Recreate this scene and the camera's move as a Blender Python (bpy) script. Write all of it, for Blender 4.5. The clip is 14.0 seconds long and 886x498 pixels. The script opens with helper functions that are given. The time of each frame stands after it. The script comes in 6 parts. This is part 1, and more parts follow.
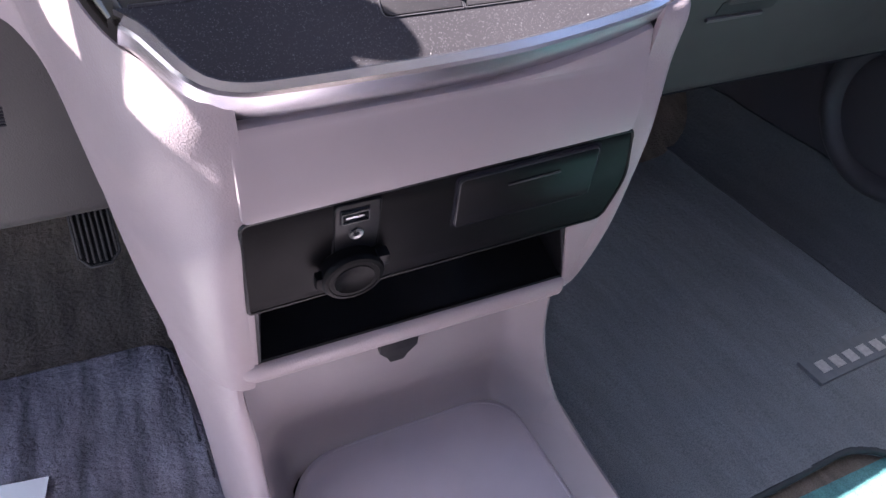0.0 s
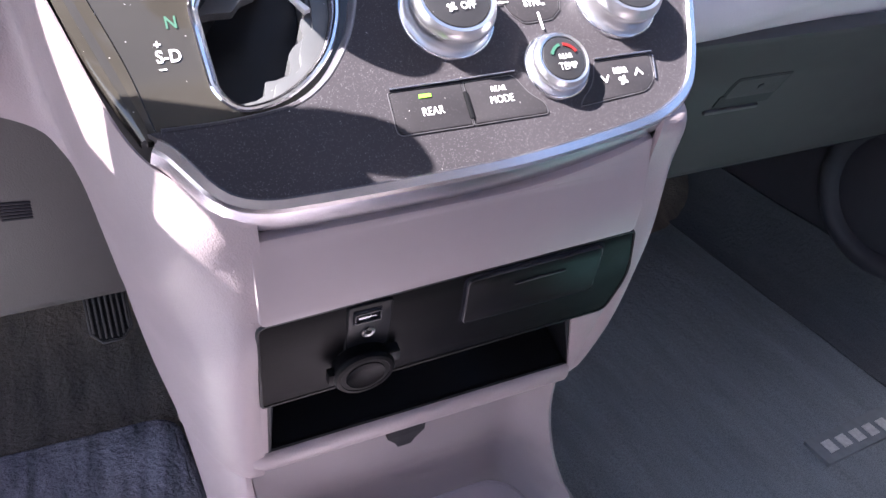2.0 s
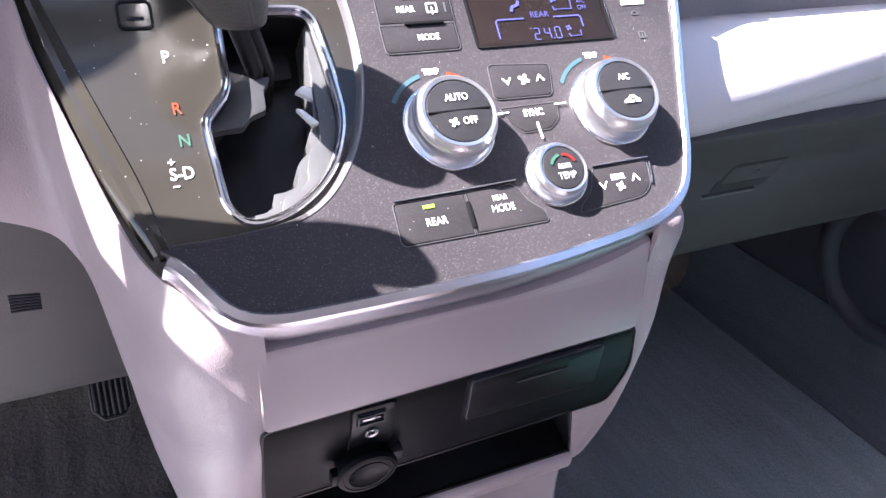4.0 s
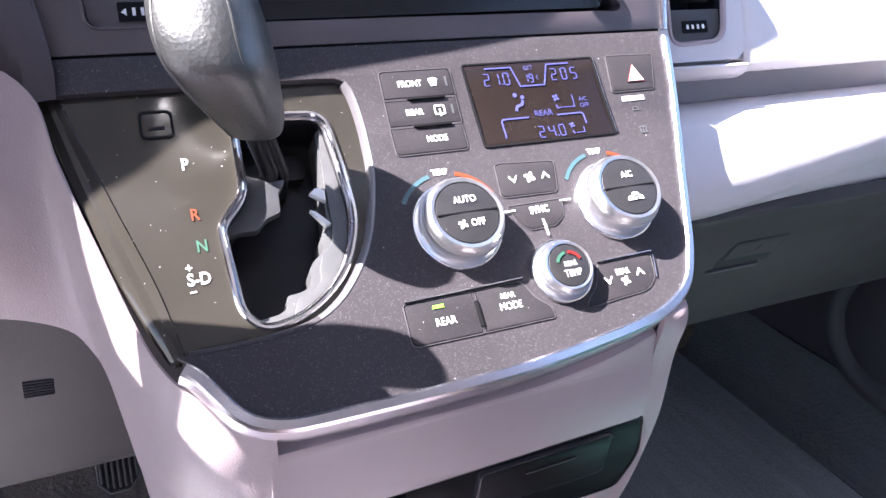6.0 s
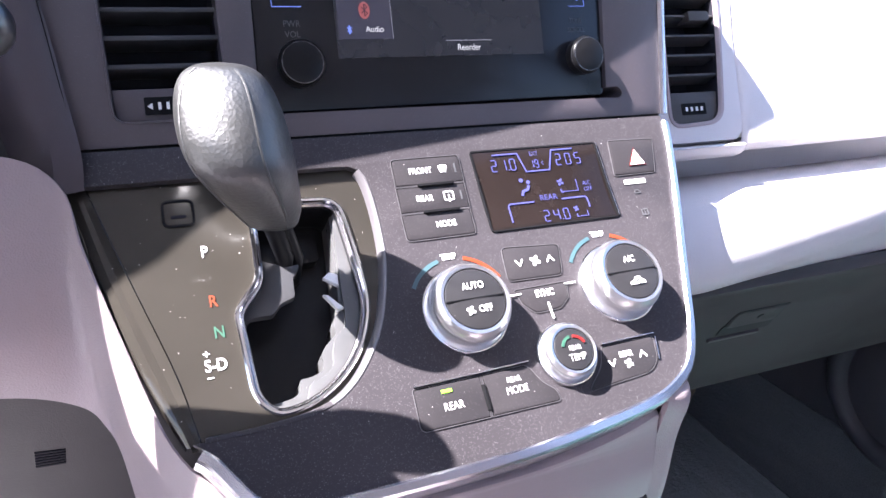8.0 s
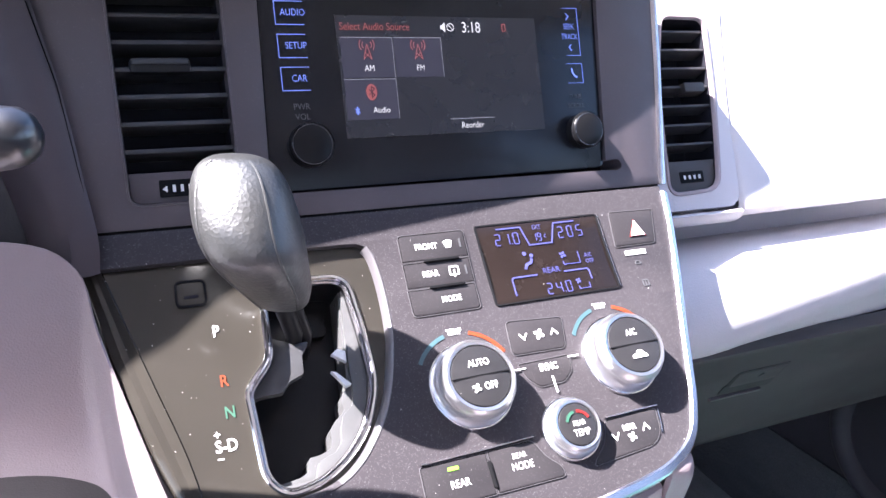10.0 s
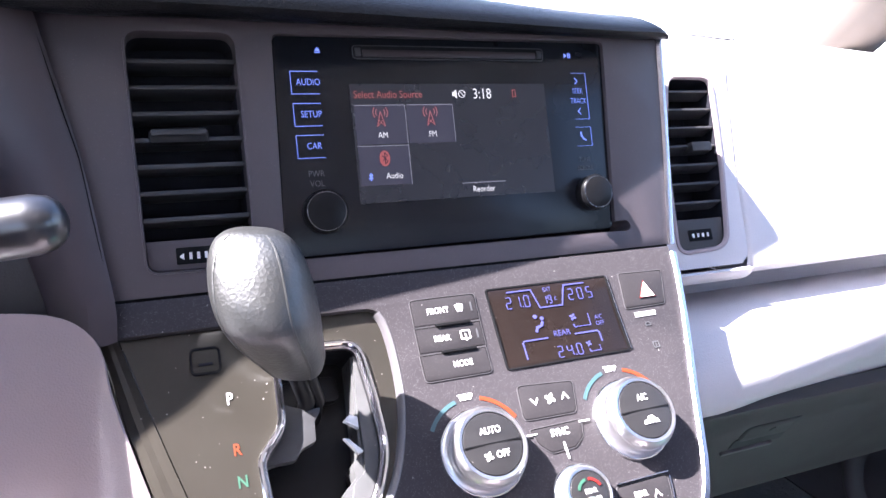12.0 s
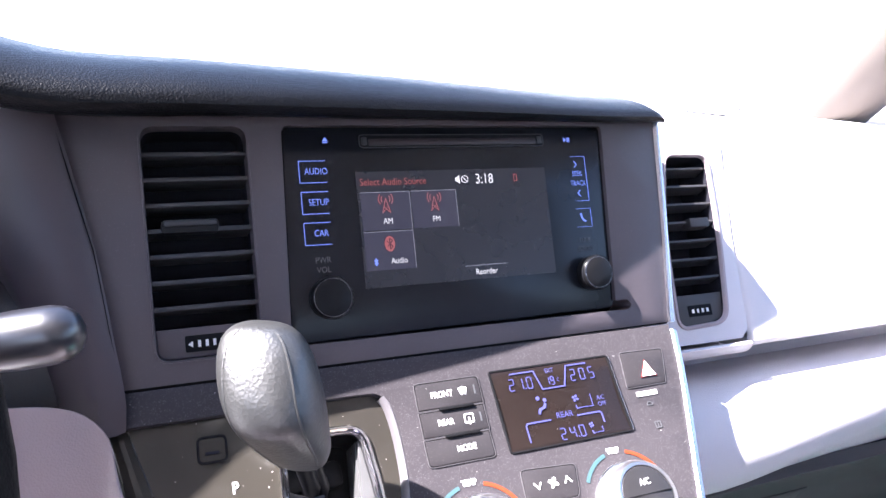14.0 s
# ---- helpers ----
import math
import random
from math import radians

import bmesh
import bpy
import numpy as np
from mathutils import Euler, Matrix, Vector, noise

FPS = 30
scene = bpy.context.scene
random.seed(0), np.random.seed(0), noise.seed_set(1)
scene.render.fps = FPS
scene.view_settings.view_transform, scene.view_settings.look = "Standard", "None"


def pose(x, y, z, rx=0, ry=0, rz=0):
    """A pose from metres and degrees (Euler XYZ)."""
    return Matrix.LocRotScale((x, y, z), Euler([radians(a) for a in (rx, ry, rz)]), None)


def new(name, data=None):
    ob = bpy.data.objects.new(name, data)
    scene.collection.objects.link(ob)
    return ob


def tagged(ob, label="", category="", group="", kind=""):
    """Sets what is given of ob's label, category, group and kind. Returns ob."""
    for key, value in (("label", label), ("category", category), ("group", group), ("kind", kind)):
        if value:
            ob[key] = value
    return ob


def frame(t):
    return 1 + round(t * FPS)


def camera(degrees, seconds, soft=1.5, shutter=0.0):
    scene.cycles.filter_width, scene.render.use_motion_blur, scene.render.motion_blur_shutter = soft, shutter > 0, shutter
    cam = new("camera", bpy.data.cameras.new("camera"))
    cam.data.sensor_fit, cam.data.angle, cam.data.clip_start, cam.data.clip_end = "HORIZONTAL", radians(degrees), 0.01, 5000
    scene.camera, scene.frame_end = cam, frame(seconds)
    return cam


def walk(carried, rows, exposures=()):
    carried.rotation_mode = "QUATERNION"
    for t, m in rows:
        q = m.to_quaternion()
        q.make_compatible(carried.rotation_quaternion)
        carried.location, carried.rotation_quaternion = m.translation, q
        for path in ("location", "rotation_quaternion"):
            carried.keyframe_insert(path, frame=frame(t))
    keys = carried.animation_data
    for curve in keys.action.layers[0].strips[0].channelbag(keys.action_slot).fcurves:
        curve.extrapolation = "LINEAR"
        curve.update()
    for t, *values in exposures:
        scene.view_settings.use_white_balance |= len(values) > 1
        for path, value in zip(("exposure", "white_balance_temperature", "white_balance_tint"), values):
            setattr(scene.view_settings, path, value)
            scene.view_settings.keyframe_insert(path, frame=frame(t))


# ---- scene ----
cam = camera(62.8, 14.0)
EXPO, SKY, SUN, KELVIN, TINT = 3.26, 0.075, 5.0, 6080, 19
METRES, EYE, SIDE, TILT, LEAN, TURN = 0.19, 0.667, -0.156, -38.0, -1.8, -24.5
ROWS = [
    (0.0, 0.0, 0.0, 0.0, -0.0, 0.0, 0.0),
    (0.5, -0.0015, -0.0204, 0.03, 0.05, 1.36, -0.05),
    (1.0, -0.0065, -0.0345, 0.0554, 0.02, 2.47, -0.16),
    (1.5, -0.0059, -0.0547, 0.0842, 0.2, 3.47, -0.23),
    (2.0, -0.0147, -0.0851, 0.1162, 0.32, 4.59, -0.37),
    (2.5, -0.0159, -0.0985, 0.1525, 0.42, 5.83, -0.43),
    (3.0, -0.0131, -0.1059, 0.1814, 0.38, 6.73, -0.46),
    (5.5, -0.023, -0.2011, 0.36, 0.86, 11.76, -0.33),
    (6.0, -0.0296, -0.2139, 0.3817, 0.89, 12.5, -0.33),
    (6.5, -0.0357, -0.232, 0.4122, 0.9, 13.35, -0.44),
    (7.0, -0.0399, -0.2576, 0.4343, 0.94, 14.11, -0.63),
    (7.5, -0.041, -0.2799, 0.4637, 0.97, 14.95, -0.71),
    (8.0, -0.0468, -0.3132, 0.4837, 0.98, 15.82, -0.82),
    (10.5, -0.0663, -0.4109, 0.6083, 1.1, 19.07, -0.81),
    (11.0, -0.0751, -0.4107, 0.6361, 1.44, 19.49, -0.94),
    (11.5, -0.0777, -0.4337, 0.6585, 1.37, 20.35, -0.95),
    (12.0, -0.0834, -0.4597, 0.6798, 1.39, 21.06, -1.0),
    (12.5, -0.0844, -0.4818, 0.7086, 1.37, 21.86, -0.98),
    (13.0, -0.0893, -0.5112, 0.7323, 1.42, 22.72, -1.07),
    (13.5, -0.0872, -0.5273, 0.7642, 1.55, 23.63, -1.01),
    (14.0, -0.0896, -0.557, 0.7815, 1.53, 24.57, -0.99),
]
walk(cam, [(t, pose(SIDE, 0, EYE, TILT, LEAN, TURN) @ pose(METRES * x, METRES * y, METRES * z, 90 + pitch, roll, yaw)) for t, x, y, z, yaw, pitch, roll in ROWS],
     exposures=[(0.0, EXPO - 0.36, KELVIN, TINT), (3.0, EXPO - 0.28, KELVIN, TINT), (7.5, EXPO - 0.18, KELVIN, TINT), (14.0, EXPO, KELVIN, TINT)])

# ---- light: sky through the glass, one sun from the driver's side ----
SUN_DOWN = Vector((0.78, -0.118, -1.0)).normalized()
world = bpy.data.worlds.new("sky")
scene.world = world
world.use_nodes = True
wn = world.node_tree
sky = wn.nodes.new("ShaderNodeTexSky")
sky.sky_type, sky.sun_disc = "NISHITA", False
sky.sun_elevation = math.asin(-SUN_DOWN.z)
sky.sun_rotation = math.atan2(-SUN_DOWN.x, -SUN_DOWN.y)
wn.nodes["Background"].inputs["Strength"].default_value = SKY
wn.links.new(sky.outputs["Color"], wn.nodes["Background"].inputs["Color"])
sun = new("sun", bpy.data.lights.new("sun", "SUN"))
sun.data.energy, sun.data.angle, sun.data.color = SUN, radians(0.55), (1.0, 0.95, 0.88)
sun.matrix_world = Matrix.Translation((-3, 1, 5)) @ SUN_DOWN.to_track_quat("-Z", "Y").to_matrix().to_4x4()

# ---- materials ----
def material(name, color, rough=0.5, metal=0.0, grain=None, vary=None, dust=0.0, coat=0.0, glow=None, spec=0.5, flake=0.0, pile=0.0, streaks=1.0):
    """grain: (size in m, strength); vary: (size in m, share of brightness); dust: share of pale specks; flake: share of
    flakes, their sparkle painted as lighter colour.
    """
    m = bpy.data.materials.new(name)
    m.use_nodes = True
    nt = m.node_tree
    b = nt.nodes["Principled BSDF"]
    b.inputs["Base Color"].default_value = (*color, 1)
    b.inputs["Roughness"].default_value = rough
    b.inputs["Metallic"].default_value = metal
    b.inputs["Specular IOR Level"].default_value = spec
    b.inputs["Coat Weight"].default_value = coat
    b.inputs["Coat Roughness"].default_value = 0.05
    tc = nt.nodes.new("ShaderNodeTexCoord")
    col = None

    def noise_node(size, detail=4.0):
        n = nt.nodes.new("ShaderNodeTexNoise")
        n.inputs["Scale"].default_value = 1.0 / size
        n.inputs["Detail"].default_value = detail
        nt.links.new(tc.outputs["Object"], n.inputs["Vector"])
        return n

    def mix(a, c, fac, mode="MIX"):
        x = nt.nodes.new("ShaderNodeMix")
        x.data_type, x.blend_type = "RGBA", mode
        for sock, val in ((x.inputs[0], fac), (x.inputs[6], a), (x.inputs[7], c)):
            if isinstance(val, (int, float)):
                sock.default_value = val
            elif isinstance(val, tuple):
                sock.default_value = (*val, 1)
            else:
                nt.links.new(val, sock)
        return x.outputs[2]

    def ramp(sock, lo, hi):
        r = nt.nodes.new("ShaderNodeMapRange")
        r.inputs["From Min"].default_value, r.inputs["From Max"].default_value = lo, hi
        nt.links.new(sock, r.inputs["Value"])
        return r.outputs["Result"]

    if vary:
        n = noise_node(vary[0])
        dark = tuple(c * (1 - vary[1]) for c in color)
        light = tuple(min(1, c * (1 + vary[1])) for c in color)
        col = mix(dark, light, ramp(n.outputs["Fac"], 0.3, 0.7))
        rr = nt.nodes.new("ShaderNodeMapRange")
        rr.inputs["To Min"].default_value, rr.inputs["To Max"].default_value = max(0.02, rough - 0.06), rough + 0.06
        n2 = noise_node(vary[0] * 0.35)
        nt.links.new(n2.outputs["Fac"], rr.inputs["Value"])
        nt.links.new(rr.outputs["Result"], b.inputs["Roughness"])
    if flake:
        v = nt.nodes.new("ShaderNodeTexVoronoi")
        v.inputs["Scale"].default_value = 1.0 / 0.0004
        nt.links.new(tc.outputs["Object"], v.inputs["Vector"])
        pick = nt.nodes.new("ShaderNodeSeparateColor")
        nt.links.new(v.outputs["Color"], pick.inputs["Color"])
        # the flakes' sparkle is put into a lighter base colour
        col = mix(col or color, tuple(min(1, c * 2.2 + 0.02) for c in color), ramp(pick.outputs["Red"], 1 - flake, 1 - flake + 0.1))
    if dust:
        for cell, share, size in ((0.0060, dust, 0.07), (0.0027, dust * 0.8, 0.10)):
            v = nt.nodes.new("ShaderNodeTexVoronoi")
            v.inputs["Scale"].default_value = 1.0 / cell
            nt.links.new(tc.outputs["Object"], v.inputs["Vector"])
            pick = nt.nodes.new("ShaderNodeSeparateColor")
            nt.links.new(v.outputs["Color"], pick.inputs["Color"])
            keep = ramp(pick.outputs["Green"], 1 - share, 1 - share + 0.01)
            spot = ramp(v.outputs["Distance"], size, size * 0.6)
            both = nt.nodes.new("ShaderNodeMath")
            both.operation = "MULTIPLY"
            nt.links.new(keep, both.inputs[0])
            nt.links.new(spot, both.inputs[1])
            col = mix(col or color, (0.55, 0.52, 0.5), both.outputs[0])
    if col is not None:
        nt.links.new(col, b.inputs["Base Color"])
    if grain:
        n = nt.nodes.new("ShaderNodeTexVoronoi")
        n.inputs["Scale"].default_value = 1.0 / grain[0]
        warp = noise_node(grain[0] * 1.6, 2.0)
        add = nt.nodes.new("ShaderNodeVectorMath")
        add.operation = "MULTIPLY_ADD"
        add.inputs[1].default_value = (grain[0] * 1.4,) * 3
        nt.links.new(warp.outputs["Color"], add.inputs[0])
        nt.links.new(tc.outputs["Object"], add.inputs[2])
        nt.links.new(add.outputs["Vector"], n.inputs["Vector"])
        bump = nt.nodes.new("ShaderNodeBump")
        bump.inputs["Strength"].default_value = grain[1]
        bump.inputs["Distance"].default_value = grain[0] * 0.35
        nt.links.new(n.outputs["Distance"], bump.inputs["Height"])
        nt.links.new(bump.outputs["Normal"], b.inputs["Normal"])
    if pile:
        n = noise_node(pile, 6.0)
        tuft = noise_node(pile * 5, 3.0)
        high = nt.nodes.new("ShaderNodeMath")
        high.operation = "MULTIPLY_ADD"
        high.inputs[1].default_value = 2.0
        nt.links.new(tuft.outputs["Fac"], high.inputs[0])
        nt.links.new(n.outputs["Fac"], high.inputs[2])
        bump = nt.nodes.new("ShaderNodeBump")
        bump.inputs["Strength"].default_value = 1.0
        bump.inputs["Distance"].default_value = pile * (0.5 + 1.7 * streaks)
        nt.links.new(high.outputs[0], bump.inputs["Height"])
        nt.links.new(bump.outputs["Normal"], b.inputs["Normal"])
        brushed = nt.nodes.new("ShaderNodeTexNoise")
        brushed.inputs["Scale"].default_value, brushed.inputs["Detail"].default_value = 1.0, 3.0
        grid = nt.nodes.new("ShaderNodeMapping")
        grid.inputs["Scale"].default_value = (55, 9, 30)
        grid.inputs["Rotation"].default_value = (0, 0, 0.25)
        nt.links.new(tc.outputs["Object"], grid.inputs["Vector"])
        nt.links.new(grid.outputs["Vector"], brushed.inputs["Vector"])
        streak = mix(tuple(c * (1 - 0.38 * streaks) for c in color), tuple(c * (1 + 0.35 * streaks) for c in color), ramp(brushed.outputs["Fac"], 0.32, 0.68))
        fleck = mix((0.55, 0.55, 0.55), (1.0, 1.0, 1.0), ramp(n.outputs["Fac"], 0.35, 0.6))
        nt.links.new(mix(streak, fleck, 0.8, "MULTIPLY"), b.inputs["Base Color"])
    if glow:
        b.inputs["Emission Color"].default_value = (*glow[:3], 1)
        b.inputs["Emission Strength"].default_value = glow[3]
    return m


# the distance's sunlit brightness is put in as emission
HAZE_GLOW = material("self-lit bright distance", (0.8, 0.8, 0.8), 0.9, glow=(0.95, 0.98, 1.0, 0.55), vary=(9.0, 0.2))
PALE = material("pale grey grained plastic", (0.318, 0.262, 0.272), 0.38, grain=(0.0011, 0.45), vary=(0.09, 0.05))
PALE_SMOOTH = material("pale grey smooth plastic", (0.318, 0.262, 0.272), 0.42, grain=(0.0006, 0.12), vary=(0.07, 0.05))
TRAYM = material("grey tray plastic", (0.262, 0.228, 0.238), 0.42, grain=(0.0006, 0.12), vary=(0.07, 0.05))
GREY = material("mid grey plastic", (0.043, 0.040, 0.040), 0.55, grain=(0.0012, 0.3), vary=(0.1, 0.06))
GREYDASH = material("pale grey dash skin", (0.56, 0.54, 0.56), 0.50, grain=(0.0013, 0.35), vary=(0.12, 0.05))
FASCIA = material("dark metallic fascia plastic", (0.045, 0.0405, 0.044), 0.42, flake=0.10, dust=0.05, vary=(0.05, 0.08), grain=(0.0006, 0.12), spec=0.10)
FASCIA_UP = material("dark taupe fascia plastic", (0.071, 0.059, 0.067), 0.45, flake=0.03, dust=0.004, vary=(0.06, 0.06), grain=(0.0006, 0.1))
GLOSS = material("dark brown gloss panel", (0.034, 0.0305, 0.0255), 0.13, dust=0.20, vary=(0.06, 0.12), coat=0.35, spec=0.3)
BLACK = material("black plastic", (0.008, 0.008, 0.0095), 0.36, vary=(0.04, 0.15), grain=(0.0008, 0.1), spec=0.22)
BLACKTEX = material("black textured plastic", (0.0040, 0.0039, 0.0046), 0.42, grain=(0.0009, 0.2), vary=(0.05, 0.12), spec=0.05)
HOODM = material("black grained dash skin", (0.0035, 0.004, 0.0055), 0.36, grain=(0.0012, 0.60), vary=(0.08, 0.12), spec=0.17)
SLATM = material("dark vent plastic", (0.028, 0.028, 0.031), 0.5, vary=(0.03, 0.12))
PIT = material("unlit black cavity lining", (0.015, 0.015, 0.021), 0.8, vary=(0.03, 0.2), spec=0.12)
STALKM = material("glossy stalk plastic", (0.012, 0.012, 0.016), 0.30, vary=(0.05, 0.2), dust=0.008, spec=1.0)
SATIN = material("satin black unit face", (0.0085, 0.0095, 0.0125), 0.22, vary=(0.05, 0.15), dust=0.004, spec=0.30)
TURNM = material("black audio knob plastic", (0.008, 0.008, 0.009), 0.3, vary=(0.02, 0.15), spec=0.15)
CHROME = material("satin chrome", (0.58, 0.56, 0.585), 0.26, 1.0)
BRIGHT = material("bright chrome", (0.85, 0.85, 0.87), 0.10, 1.0, vary=(0.02, 0.03))
SILVER = material("satin silver knob", (0.72, 0.71, 0.72), 0.34, 1.0, vary=(0.03, 0.03))
CAPM = material("black knob cap", (0.022, 0.021, 0.022), 0.38, vary=(0.01, 0.15), dust=0.05)
BUTTON = material("dark button plastic", (0.033, 0.030, 0.032), 0.43, vary=(0.02, 0.1), flake=0.05, dust=0.06, spec=0.15)
GROOVE = material("dark joint", (0.008, 0.008, 0.009), 0.7, vary=(0.02, 0.2), spec=0.1)
LEATHER = material("dark grey grained knob leather", (0.021, 0.0215, 0.0215), 0.42, grain=(0.0021, 0.22), vary=(0.03, 0.08), spec=1.0)
LEATHER.node_tree.nodes["Principled BSDF"].inputs["IOR"].default_value = 1.55

CARPET = material("dark grey carpet", (0.235, 0.194, 0.162), 0.95, pile=0.0012, spec=0.1, streaks=0.6)
MATM = material("slate blue plush mat", (0.30, 0.28, 0.325), 0.95, pile=0.0012, spec=0.1, streaks=1.15)
BINDM = material("slate mat binding", (0.055, 0.060, 0.066), 0.9, grain=(0.0012, 0.3), spec=0.1)
MATP = material("dark slate mat pile", (0.225, 0.246, 0.265), 0.95, pile=0.0013, spec=0.1, streaks=0.25)
LIDM = material("smooth lilac-grey lid plastic", (0.44, 0.40, 0.44), 0.42, grain=(0.0006, 0.12), vary=(0.07, 0.05))
COVE_SHADEM = material("cove carpet darkened as shade", (0.105, 0.112, 0.122), 0.95, pile=0.0013, spec=0.1, streaks=0.2)
WOVENM = material("pale woven thread", (0.50, 0.49, 0.48), 0.85, grain=(0.001, 0.4), vary=(0.006, 0.15), spec=0.2)
PATCHM = material("slate woven patch", (0.165, 0.178, 0.192), 0.9, grain=(0.001, 0.4), vary=(0.01, 0.1))
STEPCARPET = material("teal sill carpet", (0.15, 0.37, 0.37), 0.95, pile=0.0012, spec=0.1, streaks=0.4)
RIMM = material("dark nickel rim", (0.34, 0.34, 0.36), 0.28, 1.0, vary=(0.02, 0.05))
SLOTM = material("dark plum slot door", (0.022, 0.015, 0.017), 0.35, vary=(0.02, 0.1))
STEPL = material("grey gate rail plastic", (0.085, 0.085, 0.086), 0.30, vary=(0.02, 0.1), dust=0.10)
STEPM = material("dark grey gate plastic", (0.055, 0.055, 0.058), 0.32, vary=(0.03, 0.1), dust=0.08)
DRAWERM = material("black drawer plastic", (0.0050, 0.0050, 0.0062), 0.38, grain=(0.0009, 0.15), vary=(0.05, 0.1), spec=0.07)
DOORM = material("charcoal door trim", (0.046, 0.043, 0.053), 0.6, grain=(0.0015, 0.3), vary=(0.1, 0.1))
RIDGEM = material("glossy bevel in highlight tone", (0.095, 0.089, 0.095), 0.32, vary=(0.02, 0.08), spec=1.0)
# grey of the latch ledge; on keys it paints the sun-caught edges
EDGEM = material("grey ledge and key glint", (0.075, 0.070, 0.075), 0.35, 0.0, vary=(0.01, 0.2))
SURROUND = material("dark charcoal instrument surround", (0.056, 0.045, 0.051), 0.5, grain=(0.0008, 0.15), vary=(0.06, 0.08), spec=0.35)
LATCHM = material("charcoal recess shade", (0.012, 0.012, 0.014), 0.6, vary=(0.03, 0.1))
RUBBER = material("black rubber", (0.075, 0.07, 0.068), 0.7, grain=(0.001, 0.3), vary=(0.02, 0.2))
WHITE_INK = material("white print", (0.80, 0.79, 0.78), 0.5)
DIM_INK = material("dim grey print", (0.075, 0.075, 0.08), 0.5)
ORANGE_INK = material("orange print", (0.22, 0.038, 0.011), 0.45)
RED_INK = material("red print", (0.20, 0.012, 0.010), 0.45)
BLUE_INK = material("pale blue print", (0.045, 0.095, 0.110), 0.45)
TEAL_INK = material("green print", (0.035, 0.110, 0.072), 0.45)
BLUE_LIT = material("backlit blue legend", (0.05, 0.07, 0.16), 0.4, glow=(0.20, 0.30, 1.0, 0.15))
LCD = material("brown display glass", (0.0135, 0.009, 0.0078), 0.26, vary=(0.04, 0.08), dust=0.02, spec=0.3)
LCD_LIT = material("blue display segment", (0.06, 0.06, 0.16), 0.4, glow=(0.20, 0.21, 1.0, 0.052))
GREEN_LED = material("green lamp", (0.2, 0.7, 0.05), 0.4, glow=(0.50, 1.0, 0.02, 0.18))
SCREEN = material("lit dark screen", (0.006, 0.006, 0.008), 0.28, glow=(0.06, 0.065, 0.085, 0.045), vary=(0.06, 0.2), spec=0.3)
TILE = material("lit screen tile", (0.01, 0.01, 0.014), 0.2, glow=(0.17, 0.17, 0.25, 0.034), spec=0.3)
TILE_EDGE = material("lit tile edge", (0.05, 0.05, 0.06), 0.3, glow=(0.40, 0.40, 0.46, 0.09))
TEXT_LIT = material("lit white screen text", (0.06, 0.05, 0.05), 0.4, glow=(0.8, 0.8, 0.82, 0.15))
RED_LIT = material("lit red screen text", (0.06, 0.05, 0.05), 0.4, glow=(0.80, 0.13, 0.11, 0.055))
PAPER = material("white paper", (0.93, 0.93, 0.92), 0.6, vary=(0.03, 0.03))
BEIGE = material("beige pillar trim", (0.13, 0.108, 0.09), 0.6, grain=(0.0015, 0.3), vary=(0.1, 0.05))
ROOFM = material("pale roof lining", (0.55, 0.53, 0.50), 0.9, grain=(0.002, 0.3), vary=(0.1, 0.05))
SEATM = material("grey lilac seat cloth", (0.36, 0.33, 0.37), 0.85, grain=(0.002, 0.6), vary=(0.05, 0.1))
ASPHALT = material("pale asphalt", (0.20, 0.20, 0.20), 0.9, grain=(0.02, 0.5), vary=(1.5, 0.2))


def glass_material(name):
    m = bpy.data.materials.new(name)
    m.use_nodes = True
    nt = m.node_tree
    nt.nodes.remove(nt.nodes["Principled BSDF"])
    clear, shine, mixer = (nt.nodes.new(k) for k in ("ShaderNodeBsdfTransparent", "ShaderNodeBsdfGlossy", "ShaderNodeMixShader"))
    clear.inputs["Color"].default_value = (0.93, 0.96, 0.95, 1)
    shine.inputs["Roughness"].default_value = 0.01
    mixer.inputs[0].default_value = 0.07
    nt.links.new(clear.outputs[0], mixer.inputs[1])
    nt.links.new(shine.outputs[0], mixer.inputs[2])
    nt.links.new(mixer.outputs[0], nt.nodes["Material Output"].inputs["Surface"])
    return m


PANE = glass_material("clear windscreen glass")


# ---- shaping helpers ----
def thing(name, at, label, category, group="", kind=""):
    e = new(name)
    e.location = at
    e.empty_display_size = 0.02
    return tagged(e, label, category, group, kind)


def part(name, bm, mat, parent, label="", smooth=40):
    """Links a bmesh as one mesh object in world coordinates under a thing or a part."""
    me = bpy.data.meshes.new(name)
    bmesh.ops.recalc_face_normals(bm, faces=bm.faces[:])
    bm.to_mesh(me)
    bm.free()
    me.materials.append(mat)
    if smooth:
        me.polygons.foreach_set("use_smooth", [True] * len(me.polygons))
        me.set_sharp_from_angle(angle=radians(smooth))
    ob = new(name, me)
    if parent is not None:
        ob.parent = parent
        ob.matrix_parent_inverse = Matrix.Translation(-parent.location)
    return tagged(ob, label)


